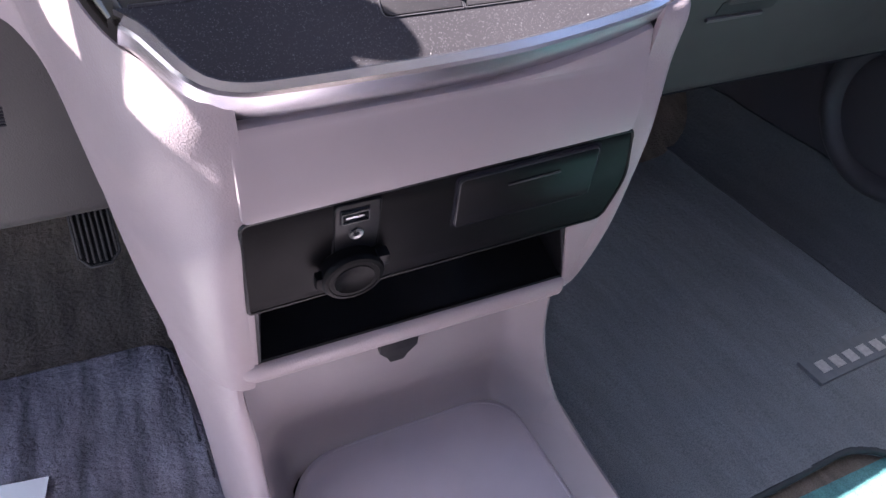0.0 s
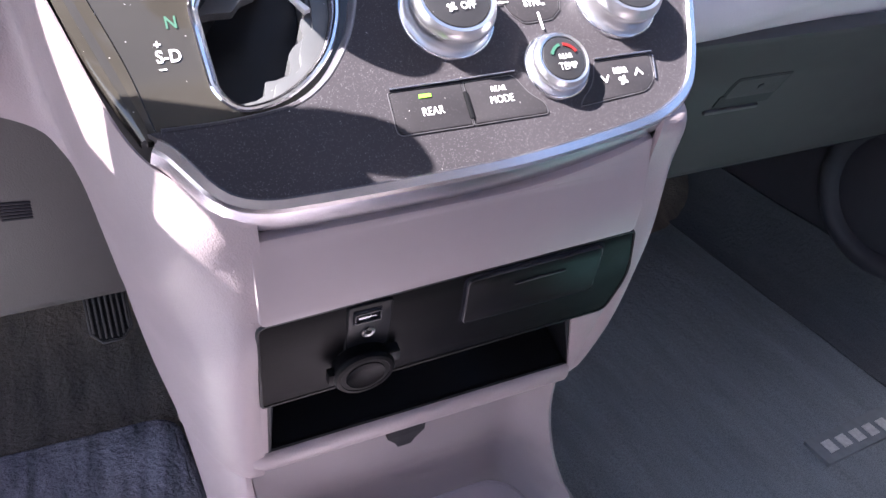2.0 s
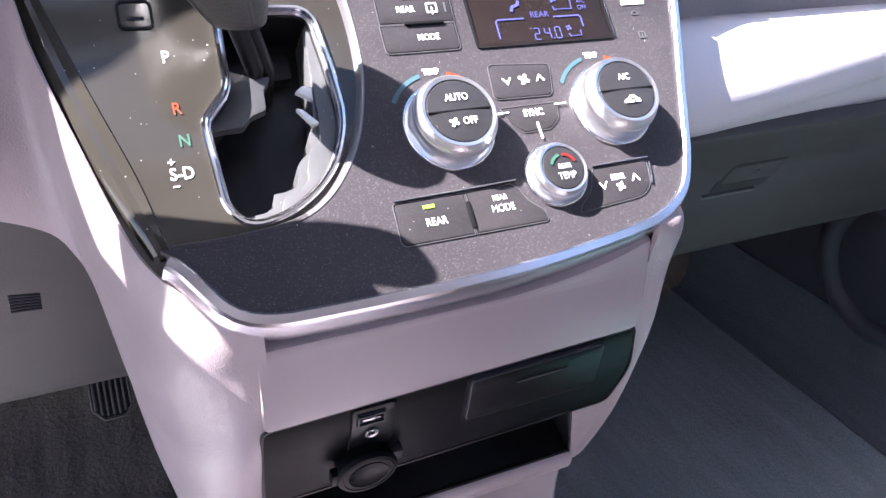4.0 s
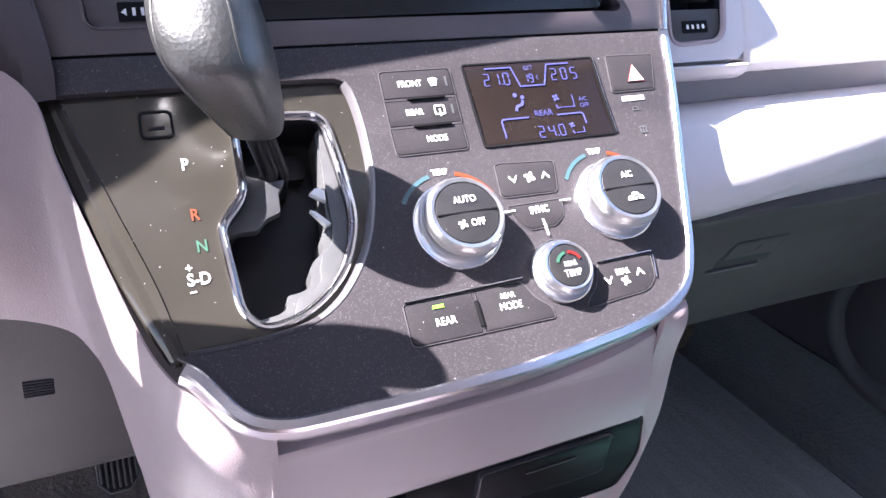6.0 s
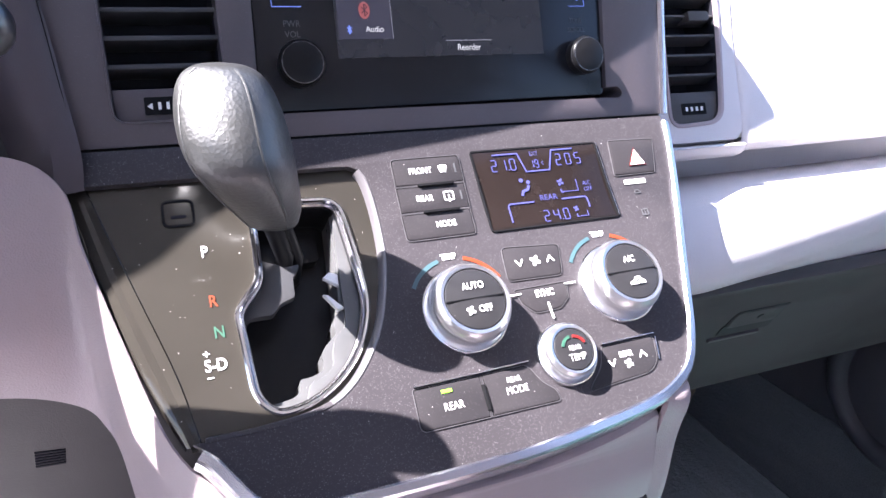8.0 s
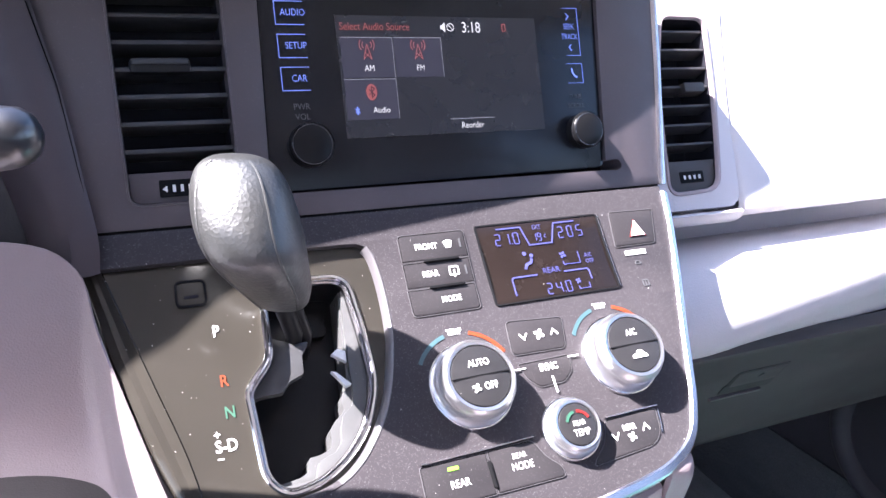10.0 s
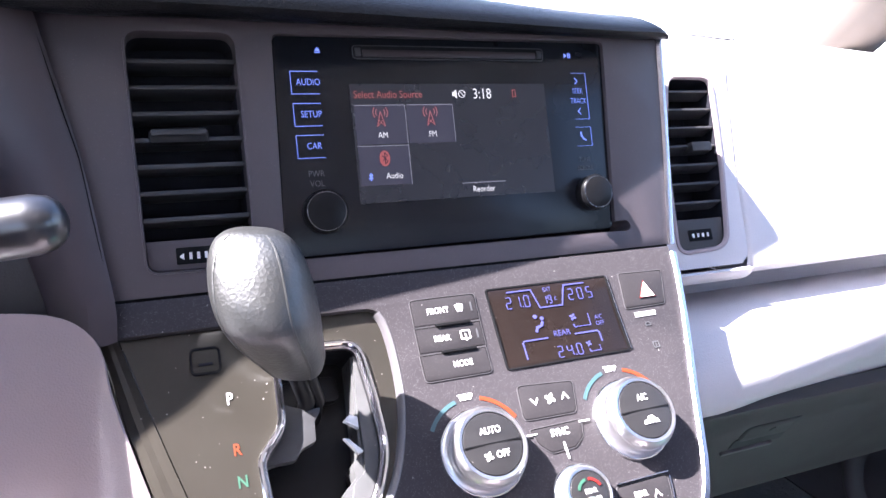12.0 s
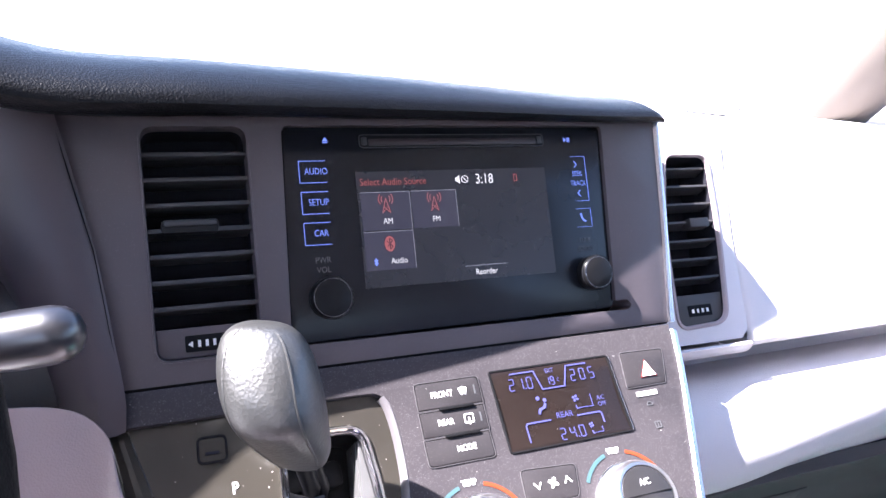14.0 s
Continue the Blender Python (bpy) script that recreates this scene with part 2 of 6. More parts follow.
def spline(pts, n):
    """A smooth curve through the points, as n points at even steps."""
    p = np.array(pts, float)
    q = np.vstack([2 * p[0] - p[1], p, 2 * p[-1] - p[-2]])
    out = []
    for i in range(1, len(q) - 2):
        for u in np.linspace(0, 1, 24, endpoint=False):
            a, b, c, d = q[i - 1:i + 3]
            out.append(0.5 * (2 * b + (c - a) * u + (2 * a - 5 * b + 4 * c - d) * u * u + (3 * b - a - 3 * c + d) * u ** 3))
    out = np.array(out + [p[-1]])
    s = np.concatenate([[0], np.cumsum(np.linalg.norm(np.diff(out, axis=0), axis=1))])
    at = np.linspace(0, s[-1], n)
    return np.stack([np.interp(at, s, out[:, k]) for k in range(p.shape[1])], 1)


class Profile:
    """A surface that runs down through (y, z) points and straight across x; place(x, s, off) gives a point s metres down it and off metres proud of it."""

    def __init__(self, pts, smooth=True):
        p = spline(pts, 400) if smooth else np.array(pts, float)
        self.s = np.concatenate([[0], np.cumsum(np.linalg.norm(np.diff(p, axis=0), axis=1))])
        self.p, self.t = p, np.gradient(p, self.s, axis=0)

    def place(self, x, s, off=0.0):
        y, z = (np.interp(s, self.s, self.p[:, k]) for k in (0, 1))
        ty, tz = (np.interp(s, self.s, self.t[:, k]) for k in (0, 1))
        n = math.hypot(ty, tz)
        ty, tz = ty / n, tz / n
        extra = min(s, 0) + max(s - self.s[-1], 0)
        return Vector((x, y + ty * extra + tz * off, z + tz * extra - ty * off))

    def matrix(self, x, s, off=0.0):
        o = self.place(x, s, off)
        up = (self.place(x, s - 0.001, off) - self.place(x, s + 0.001, off)).normalized()
        right = Vector((1, 0, 0))
        nrm = right.cross(up)
        m = Matrix((right, up, nrm)).transposed().to_4x4()
        m.translation = o
        return m


def rounded(pts, r, n=5):
    """A closed outline with its corners rounded by r (one number, or one for each corner)."""
    out, k = [], len(pts)
    for i in range(k):
        a, b, c = (Vector(pts[j % k]) for j in (i - 1, i, i + 1))
        ri = r[i] if isinstance(r, (list, tuple)) else r
        u, v = (a - b), (c - b)
        d = min(ri, u.length * 0.49, v.length * 0.49)
        if d < 1e-6:
            out.append(tuple(b))
            continue
        p0, p1 = b + u.normalized() * d, b + v.normalized() * d
        for w in range(n + 1):
            h = w / n
            out.append(tuple(p0 * (1 - h) ** 2 + b * 2 * h * (1 - h) + p1 * h * h))
    return out


def box2(x0, x1, s0, s1, r=0.0):
    return rounded([(x0, s0), (x1, s0), (x1, s1), (x0, s1)], r) if r else [(x0, s0), (x1, s0), (x1, s1), (x0, s1)]


def slab(outer, surf, top, bottom, bevel=0.0, holes=(), step=0.01):
    """A plate with that outline (x, s), bent over the surface, from bottom to top proud of it."""
    bm = bmesh.new()
    edges = []
    for loop in (outer, *holes):
        vs = [bm.verts.new((x, -s, bottom)) for x, s in loop]
        edges += [bm.edges.new((vs[i], vs[(i + 1) % len(vs)])) for i in range(len(vs))]
    if holes:
        bmesh.ops.triangle_fill(bm, use_beauty=True, edges=edges)
    else:
        bm.faces.new(bm.verts[:])
    low = bm.faces[:]
    got = bmesh.ops.extrude_face_region(bm, geom=low, use_keep_orig=True)
    up = [v for v in got["geom"] if isinstance(v, bmesh.types.BMVert)]
    bmesh.ops.translate(bm, verts=up, vec=(0, 0, top - bottom))
    if bevel:
        ups = set(up)
        rim = [e for e in bm.edges if e.verts[0] in ups and e.verts[1] in ups and any(any(v not in ups for v in f.verts) for f in e.link_faces)]
        bmesh.ops.bevel(bm, geom=rim, offset=bevel, segments=2, profile=0.6, affect="EDGES", clamp_overlap=True)
    ss = [-v.co.y for v in bm.verts]
    for cut in np.arange(min(ss) + step, max(ss), step):
        bmesh.ops.bisect_plane(bm, geom=bm.verts[:] + bm.edges[:] + bm.faces[:], plane_co=(0, -cut, 0), plane_no=(0, 1, 0), dist=1e-6)
    bmesh.ops.triangulate(bm, faces=[f for f in bm.faces if len(f.verts) > 4])
    for v in bm.verts:
        v.co = surf.place(v.co.x, -v.co.y, v.co.z)
    return bm


def loft(rows, n=0, m=0, closed=False):
    """A sheet through rows of points; n, m: resampled smoothly to that many rows and columns."""
    g = [np.array(r, float) for r in rows]
    if m:
        g = [spline(r, m) for r in g]
    if n:
        g = np.stack([spline([r[j] for r in g], n) for j in range(len(g[0]))], 1)
    bm = bmesh.new()
    vs = [[bm.verts.new(p) for p in r] for r in g]
    cols = len(vs[0])
    for i in range(len(vs) - 1):
        for j in range(cols if closed else cols - 1):
            bm.faces.new((vs[i][j], vs[i][(j + 1) % cols], vs[i + 1][(j + 1) % cols], vs[i + 1][j]))
    return bm


def thicken(bm, t):
    """Gives a sheet a back, t metres behind it (away from its normals)."""
    bmesh.ops.recalc_face_normals(bm, faces=bm.faces[:])
    bmesh.ops.solidify(bm, geom=bm.faces[:], thickness=t)
    return bm


def lathe(prof, m, n=48, squash=1.0, caps=True):
    """A turned body from (radius, height) points, at the pose m."""
    rows = [[m @ Vector((r * math.cos(a), squash * r * math.sin(a), h)) for a in np.linspace(0, 2 * math.pi, n, endpoint=False)] for r, h in prof]
    bm = loft(rows, closed=True)
    bm.verts.ensure_lookup_table()
    for k, row in ((0, 0), (len(prof) - 1, (len(prof) - 1) * n)):
        if caps and prof[k][0] > 1e-5:
            bm.faces.new([bm.verts[row + j] for j in range(n)])
    bmesh.ops.remove_doubles(bm, verts=bm.verts[:], dist=1e-6)
    return bm


def rail(path, section, surf, closed=False):
    """A strip along a path of (x, s) on the surface; section: (sideways to the path's left, proud) points, closed."""
    p = np.array(path, float)
    d = np.roll(p, -1, 0) - np.roll(p, 1, 0) if closed else np.gradient(p, axis=0)
    d /= np.linalg.norm(d, axis=1)[:, None]
    rows = [[surf.place(q[0] + e[1] * a, q[1] - e[0] * a, o) for a, o in section] for q, e in zip(p, d)]
    if closed:
        rows.append(rows[0])
    bm = loft(rows, closed=True)
    if not closed:
        bm.verts.ensure_lookup_table()
        k = len(section)
        bm.faces.new([bm.verts[j] for j in range(k)])
        bm.faces.new([bm.verts[len(bm.verts) - k + j] for j in range(k)])
    bmesh.ops.remove_doubles(bm, verts=bm.verts[:], dist=1e-7)
    return bm


def tube(pts, r, n=12, caps=True):
    """A round bar through points, of one radius or a list of them."""
    p = [Vector(q) for q in pts]
    rr = r if isinstance(r, (list, tuple)) else [r] * len(p)
    rows = []
    side = Vector((0.13, 0.31, 0.94))
    for i, q in enumerate(p):
        d = (p[min(i + 1, len(p) - 1)] - p[max(i - 1, 0)]).normalized()
        u = (side - d * side.dot(d)).normalized()
        w = d.cross(u)
        side = u
        rows.append([q + (u * math.cos(a) + w * math.sin(a)) * rr[i] for a in np.linspace(0, 2 * math.pi, n, endpoint=False)])
    bm = loft(rows, closed=True)
    if caps:
        bm.verts.ensure_lookup_table()
        bm.faces.new([bm.verts[j] for j in range(n)])
        bm.faces.new([bm.verts[len(bm.verts) - n + j] for j in range(n)])
    return bm


def block(x0, x1, y0, y1, z0, z1, bevel=0.0, m=None):
    bm = bmesh.new()
    bmesh.ops.create_cube(bm, size=1)
    for v in bm.verts:
        v.co = Vector((x0 + (v.co.x + 0.5) * (x1 - x0), y0 + (v.co.y + 0.5) * (y1 - y0), z0 + (v.co.z + 0.5) * (z1 - z0)))
    if bevel:
        bmesh.ops.bevel(bm, geom=bm.edges[:], offset=bevel, segments=2, profile=0.6, affect="EDGES")
    if m is not None:
        bmesh.ops.transform(bm, matrix=m, verts=bm.verts[:])
    return bm


def words(text, x, s, size, surf, off=0.0006, wide=1.0, tilt=0.0, bold=0.0):
    """Flat lettering centred at (x, s), size metres to the em."""
    cu = bpy.data.curves.new("lettering", "FONT")
    cu.body, cu.size, cu.align_x, cu.align_y, cu.offset = text, size, "CENTER", "CENTER", bold
    cu.resolution_u = 3
    tmp = bpy.data.objects.new("lettering", cu)
    scene.collection.objects.link(tmp)
    me = bpy.data.meshes.new_from_object(tmp.evaluated_get(bpy.context.evaluated_depsgraph_get()))
    bm = bmesh.new()
    bm.from_mesh(me)
    bpy.data.objects.remove(tmp)
    bpy.data.curves.remove(cu)
    bpy.data.meshes.remove(me)
    c, t = math.cos(radians(tilt)), math.sin(radians(tilt))
    for v in bm.verts:
        a, b = v.co.x * wide, v.co.y
        v.co = surf.place(x + a * c - b * t, s - (a * t + b * c), off)
    return bm


def shape(loops, surf, off=0.0006, thick=0.0003):
    """Flat printed outlines (x, s) as one mesh."""
    bm = bmesh.new()
    for loop in loops:
        one = slab(loop, surf, off, off - thick, step=0.02)
        me = bpy.data.meshes.new("tmp")
        one.to_mesh(me)
        one.free()
        bm.from_mesh(me)
        bpy.data.meshes.remove(me)
    return bm


def stroke(pts, w):
    """The outline of a line of that width through (x, s) points."""
    p = np.array(pts, float)
    d = np.gradient(p, axis=0)
    for i in range(1, len(p) - 1):
        a, b = p[i] - p[i - 1], p[i + 1] - p[i]
        d[i] = a / np.linalg.norm(a) + b / np.linalg.norm(b)
    d /= np.linalg.norm(d, axis=1)[:, None]
    nrm = np.stack([-d[:, 1], d[:, 0]], 1) * w / 2
    for i in range(1, len(p) - 1):
        a = (p[i] - p[i - 1]) / np.linalg.norm(p[i] - p[i - 1])
        nrm[i] /= max(0.5, abs(float(np.dot(a, d[i]))))
    return [tuple(q) for q in np.vstack([p + nrm, (p - nrm)[::-1]])]


def arc(x, s, r, a0, a1, n=12):
    return [(x + r * math.cos(radians(a)), s - r * math.sin(radians(a))) for a in np.linspace(a0, a1, n)]


# ---- surfaces of the dash, all straight across the car; y ahead, z up from the floor ----
UP = Profile([(0.4733, 0.822), (0.4204, 0.675)], smooth=False)
LOW = Profile([(0.4204, 0.675), (0.408, 0.661), (0.375, 0.622), (0.3135, 0.5645), (0.283, 0.535)])
FACE = Profile([(0.286, 0.533), (0.2925, 0.511), (0.2975, 0.457), (0.310, 0.413), (0.350, 0.309), (0.361, 0.280)])
RVENT = Profile([(0.5005, 0.785), (0.4388, 0.662), (0.432, 0.6465)], smooth=False)


# ---- the shell of the car ----
def sheet_ground():
    bm = bmesh.new()
    bmesh.ops.create_grid(bm, x_segments=8, y_segments=8, size=900)
    bmesh.ops.translate(bm, verts=bm.verts[:], vec=(0, 0, -0.42))
    return bm


tagged(part("ground", sheet_ground(), ASPHALT, None), "pale asphalt ground outside the car", "ground", kind="structure")


# curved backdrop that glows by itself in place of sunlit distance
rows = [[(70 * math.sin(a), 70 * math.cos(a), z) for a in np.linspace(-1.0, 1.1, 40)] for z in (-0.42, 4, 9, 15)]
tagged(part("backdrop", loft(rows), HAZE_GLOW, None), "glowing backdrop for the bright haze beyond the windscreen", "backdrop", kind="structure")


def floor_sheet():
    ys = [-2.5, -1.5, -0.6, 0.0, 0.3, 0.6, 0.82, 0.92, 1.0, 1.06, 1.1]
    zs = [0, 0, 0, 0, 0, 0, 0.01, 0.06, 0.16, 0.32, 0.6]
    rows = [[(x, y, z + 0.003 * math.sin(x * 31 + y * 17)) for x in np.linspace(-0.78, 0.86, 42)] for y, z in spline(list(zip(ys, zs)), 70)]
    return loft(rows)


tagged(part("floor", floor_sheet(), CARPET, None), "dark grey carpeted car floor and toe board", "floor", kind="structure")
tagged(part("wall_passenger_side", block(0.80, 0.88, -2.5, 1.1, -0.02, 0.80, 0.02), DOORM, None), "charcoal inner door and side wall below the glass", "wall", kind="structure")
# the driver's door stands ajar: wall behind and ahead of its opening, sill below
for name, y0, y1, z1 in (("wall_driver_rear", -2.5, 0.02, 0.80), ("wall_driver_front", 0.60, 1.1, 0.80), ("sill", 0.02, 0.60, 0.04)):
    tagged(part(name, block(-0.82, -0.74, y0, y1, -0.02, z1, 0.01), DOORM, None), "charcoal side wall and sill round the open driver's door", "wall", kind="structure")
tagged(part("wall_rear", block(-0.82, 0.88, -2.6, -2.502, -0.02, 0.85, 0.02), GREY, None), "grey rear wall below the back glass", "wall", kind="structure")
tagged(part("wall_front", block(-0.82, 0.88, 1.102, 1.16, -0.02, 0.78, 0.01), GREY, None), "dark bulkhead behind the dashboard", "wall", kind="structure")
tagged(part("ceiling", block(-0.72, 0.72, -2.6, 0.16, 1.20, 1.25, 0.02), ROOFM, None), "pale roof lining of the car", "ceiling", kind="structure")
for side in (-1, 1):
    for y0, y1 in ((-0.35, -0.22), (-1.5, -1.38), (-2.58, -2.45)):
        x0, x1 = sorted((side * 0.71, side * 0.78))
        tagged(part("pillar", block(x0, x1, y0, y1, 0.79, 1.21, 0.015), BEIGE, None), "beige window pillar beside the glass", "pillar", kind="structure")
    # front pillars follow the raked windscreen
    rows = []
    for y, z, w in ((0.72, 0.77, 0.06), (0.66, 0.83, 0.055), (0.50, 0.96, 0.05), (0.30, 1.10, 0.05), (0.10, 1.21, 0.05)):
        rows.append([(side * ((0.70 if side < 0 else 0.59) - 0.16 * (z - 0.79) + 0.052 * math.cos(a)), y + w * math.sin(a) * 0.7, z + w * math.sin(a) * 0.7) for a in np.linspace(0, 2 * math.pi, 20, endpoint=False)])
    tagged(part("pillar", loft(rows, closed=True), BEIGE, None), "beige raked windscreen pillar beside the dash", "pillar", kind="structure")


rows = []
for x in np.linspace(-0.66, 0.66, 9):
    rows.append([(x * (1 - 0.06 * k), 1.10 - 0.94 * k - 0.10 * (x / 0.66) ** 2 * (1 - k), 0.80 + 0.41 * k + 0.03 * math.sin(math.pi * k)) for k in np.linspace(0, 1, 12)])
screen_pane = tagged(part("window_front", loft(rows), PANE, None), "clear raked windscreen above the dash", "windscreen", kind="structure")
screen_pane.visible_shadow = False


# ---- dashboard ----
dashboard = thing("dashboard", (0, 0.6, 0.6), "dashboard with black grained hood and pale grey passenger side", "dashboard")

HOOD = [(-0.73, 0.42, 0.80, 0.04), (-0.60, 0.385, 0.852, 0.045), (-0.50, 0.386, 0.872, 0.045), (-0.44, 0.401, 0.872, 0.045), (-0.40, 0.4105, 0.870, 0.045), (-0.36, 0.4165, 0.862, 0.045), (-0.29, 0.428, 0.842, 0.036), (-0.22, 0.431, 0.8240, 0.0325),
        (-0.14, 0.4355, 0.8225, 0.0300), (-0.067, 0.440, 0.8215, 0.0275), (0.03, 0.4485, 0.8200, 0.0235), (0.11, 0.455, 0.8185, 0.0196), (0.15, 0.458, 0.8180, 0.0182), (0.181, 0.4610, 0.8180, 0.0176)]
rows = []
for x, yl, zb, h in spline(HOOD, 80):
    rows.append(np.vstack([spline([(x, 0.56, zb + 0.004), (x, yl + 0.03, zb), (x, yl + 0.006, zb + 0.0005)], 5),
                           spline([(x, yl + 0.002, zb + h * 0.06), (x, yl - 0.004, zb + h * 0.26), (x, yl - 0.001, zb + h * 0.48), (x, yl + 0.008, zb + h * 0.68), (x, yl + 0.022, zb + h * 0.86), (x, yl + 0.042, zb + h * 0.98), (x, yl + 0.075, zb + h * 1.05)], 24),
                           spline([(x, yl + 0.085, zb + h * 1.06), (x, 0.62, min(zb + h, 0.858)), (x, 0.72, min(zb + h - 0.004, 0.846)), (x, 0.90, 0.835), (x, 1.12, 0.815)], 12)]))
end = rows[-1]
for k in np.sin(np.linspace(0.12, 0.5 * math.pi, 10)):
    # the end is rounded off down to the level of the underside
    f = math.sqrt(max(0.0, 1 - k * k))
    r = end.copy()
    r[:, 0] += 0.0140 * k
    r[:, 2] = 0.8182 + (end[:, 2] - 0.8182) * f
    r[:, 1] = end[:, 1] + (1 - f) * 0.007
    rows.append(r)
part("hood", loft(rows), HOODM, dashboard, "black leather-grained dash hood with a rounded lip")

# passenger side: lower edge, face, rounded top, then on to the glass
TOPS = [(0.474, 0.631), (0.446, 0.635), (0.434, 0.6415), (0.4322, 0.6475), (0.4345, 0.654), (0.4388, 0.662), (0.4696, 0.7235), (0.4934, 0.771), (0.506, 0.793),
        (0.522, 0.809), (0.55, 0.8185), (0.62, 0.823), (0.80, 0.818), (1.12, 0.805)]


def seam_x(z):
    return float(np.interp(z, (0.63, 0.6513, 0.7235, 0.777, 0.83), (0.277, 0.2778, 0.2821, 0.2888, 0.300)))


rows = []
for u in np.concatenate([[0, 0.004, 0.01], np.linspace(0.03, 1, 16)]):
    pr = spline(TOPS, 110)
    row = []
    for y, z in pr:
        x0 = seam_x(z) + 0.0012
        x = x0 + (0.745 - x0) * u
        back = 0.012 * (1 - math.cos(min(1, u * 1.0) * 1.4)) + (0.004 * (1 - u / 0.01) ** 2 if u < 0.01 else 0)
        row.append((x, y + back, z - 0.024 * max(0.0, (u - 0.2) / 0.8) * max(0.0, min(1.0, (z - 0.70) / 0.11))))
    rows.append(row)
part("airbag_panel", thicken(loft(rows), 0.006), GREYDASH, dashboard, "pale grey grained passenger airbag panel")

VENT_R = rounded([(0.2312, -0.004), (0.2738, -0.0035), (0.2685, 0.068), (0.2575, 0.1365), (0.2095, 0.1385), (0.2165, 0.0555)], [0.008, 0.010, 0.03, 0.012, 0.010, 0.03])
outer = [(0.176, -0.012), (seam_x(0.795), -0.012), (seam_x(0.7235), 0.068), (0.2779, 0.136), (0.2770, 0.1455), (0.270, 0.152), (0.176, 0.152)]
part("vent_surround", slab(outer, RVENT, 0.0, -0.02, 0.0, holes=[VENT_R]), GREYDASH, dashboard, "pale grey panel round the outer air vent")
rows = []
for x in np.linspace(0.176, 0.3, 10):
    rows.append([(min(x, seam_x(z)), y, z) for y, z in spline([(0.5055, 0.7950), (0.522, 0.8095), (0.55, 0.8185), (0.62, 0.823), (0.80, 0.818), (1.12, 0.805)], 30)])
part("top_cover", thicken(loft(rows), 0.004), GREYDASH, dashboard, "pale grey dash top cover")
rows = []
for x in np.linspace(0.176, 0.277, 10):
    rows.append([(x, y, z) for y, z in spline([(0.4312, 0.6462), (0.434, 0.640), (0.446, 0.634), (0.478, 0.630)], 12)])
part("vent_underside", thicken(loft(rows), 0.003), GREYDASH, dashboard)

SHELF = [(0.505, 0.596), (0.478, 0.604), (0.455, 0.611), (0.434, 0.6125), (0.4115, 0.6060), (0.397, 0.592), (0.388, 0.577), (0.3845, 0.562), (0.3885, 0.548), (0.402, 0.5355), (0.415, 0.530)]
rows = []
for x in np.linspace(0.15, 0.745, 30):
    lift = 0.15 * max(0.0, x - 0.24)
    rows.append([(x, y + 0.02 * max(0, x - 0.35) ** 1.5, z + lift * min(1.0, max(0.0, (0.610 - z) / 0.03)) * min(1.0, max(0.0, (z - 0.528) / 0.008)) * (y < 0.45)) for y, z in spline(SHELF, 40)])
part("lower_shelf", thicken(loft(rows), 0.006), GREYDASH, dashboard, "pale grey rounded lower dash shelf")
part("gap_lining", block(0.16, 0.74, 0.50, 0.53, 0.58, 0.645), GREYDASH, dashboard)
part("core", block(-0.74, 0.74, 0.62, 1.09, 0.40, 0.79, 0.01), PIT, dashboard, "dark inner body of the dash")

part("end_cap", block(0.746, 0.799, 0.47, 1.09, 0.30, 0.80, 0.012), DOORM, dashboard, "charcoal dash end beside the door")
part("top_seam", tube([(0.301, 0.566, 0.8222), (0.337, 0.549, 0.8190), (0.403, 0.599, 0.8235)], 0.0007, 6), GROOVE, dashboard)
# cluster surround beside the upper fascia
rows = []
for a, b in (((-0.2165, 0.470, 0.825), 0.0), ((-0.2075, 0.458, 0.785), 0.2), ((-0.199, 0.4425, 0.745), 0.5), ((-0.1935, 0.428, 0.705), 0.8), ((-0.1895, 0.4145, 0.675), 1.0), ((-0.1905, 0.409, 0.658), 1.1)):
    x, y, z = a
    w = 0.052 - 0.026 * b
    rows.append([(x, y, z), (x - 0.006, y - 0.004, z), (x - w * 0.5, y - 0.002, z - 0.001), (x - w, y + 0.014, z - 0.004), (x - w - 0.010, y + 0.04, z - 0.008), (x - w - 0.03, y + 0.11, z - 0.015)])
part("cluster_surround", thicken(loft(rows, 30, 26), 0.004), SURROUND, dashboard, "dark charcoal instrument surround beside the fascia")
rows = []
for z in np.linspace(0.66, 0.815, 8):
    rows.append([(x, 0.56, z) for x in np.linspace(-0.74, -0.22, 10)])
part("cluster_back", thicken(loft(rows), 0.01), BLACK, dashboard, "dark instrument cluster face")
rows = []
for x in np.linspace(-0.74, -0.205, 20):
    rows.append([(x, y, z) for y, z in spline([(0.425, 0.640), (0.438, 0.690), (0.462, 0.722), (0.56, 0.735)], 12)])
part("cluster_shelf", thicken(loft(rows), 0.003), GREY, dashboard, "grey-blue recess below the instruments")

# driver's knee panel behind the console leg
knee = thing("knee_panel", (-0.4, 0.53, 0.42), "dark grey knee panel with a small slotted grille under the dash", "panel")
KNEE = Profile([(0.455, 0.60), (0.495, 0.47), (0.545, 0.34), (0.556, 0.318), (0.58, 0.312)], smooth=True)
part("panel", slab(box2(-0.66, -0.10, 0.0, KNEE.s[-1] - 0.002), KNEE, 0.0, -0.008, 0.0, step=0.008), GREY, knee)
for k in range(6):
    a, b = 0.1642 + k * 0.0034, 0.1672 + k * 0.0031
    part("slot", slab([(-0.2520 - 0.0004 * k, a), (-0.2330 - 0.0004 * k, b), (-0.2330 - 0.0004 * k, b + 0.0018), (-0.2520 - 0.0004 * k, a + 0.0018)], KNEE, 0.0006, -0.002, step=0.01), PIT, knee)

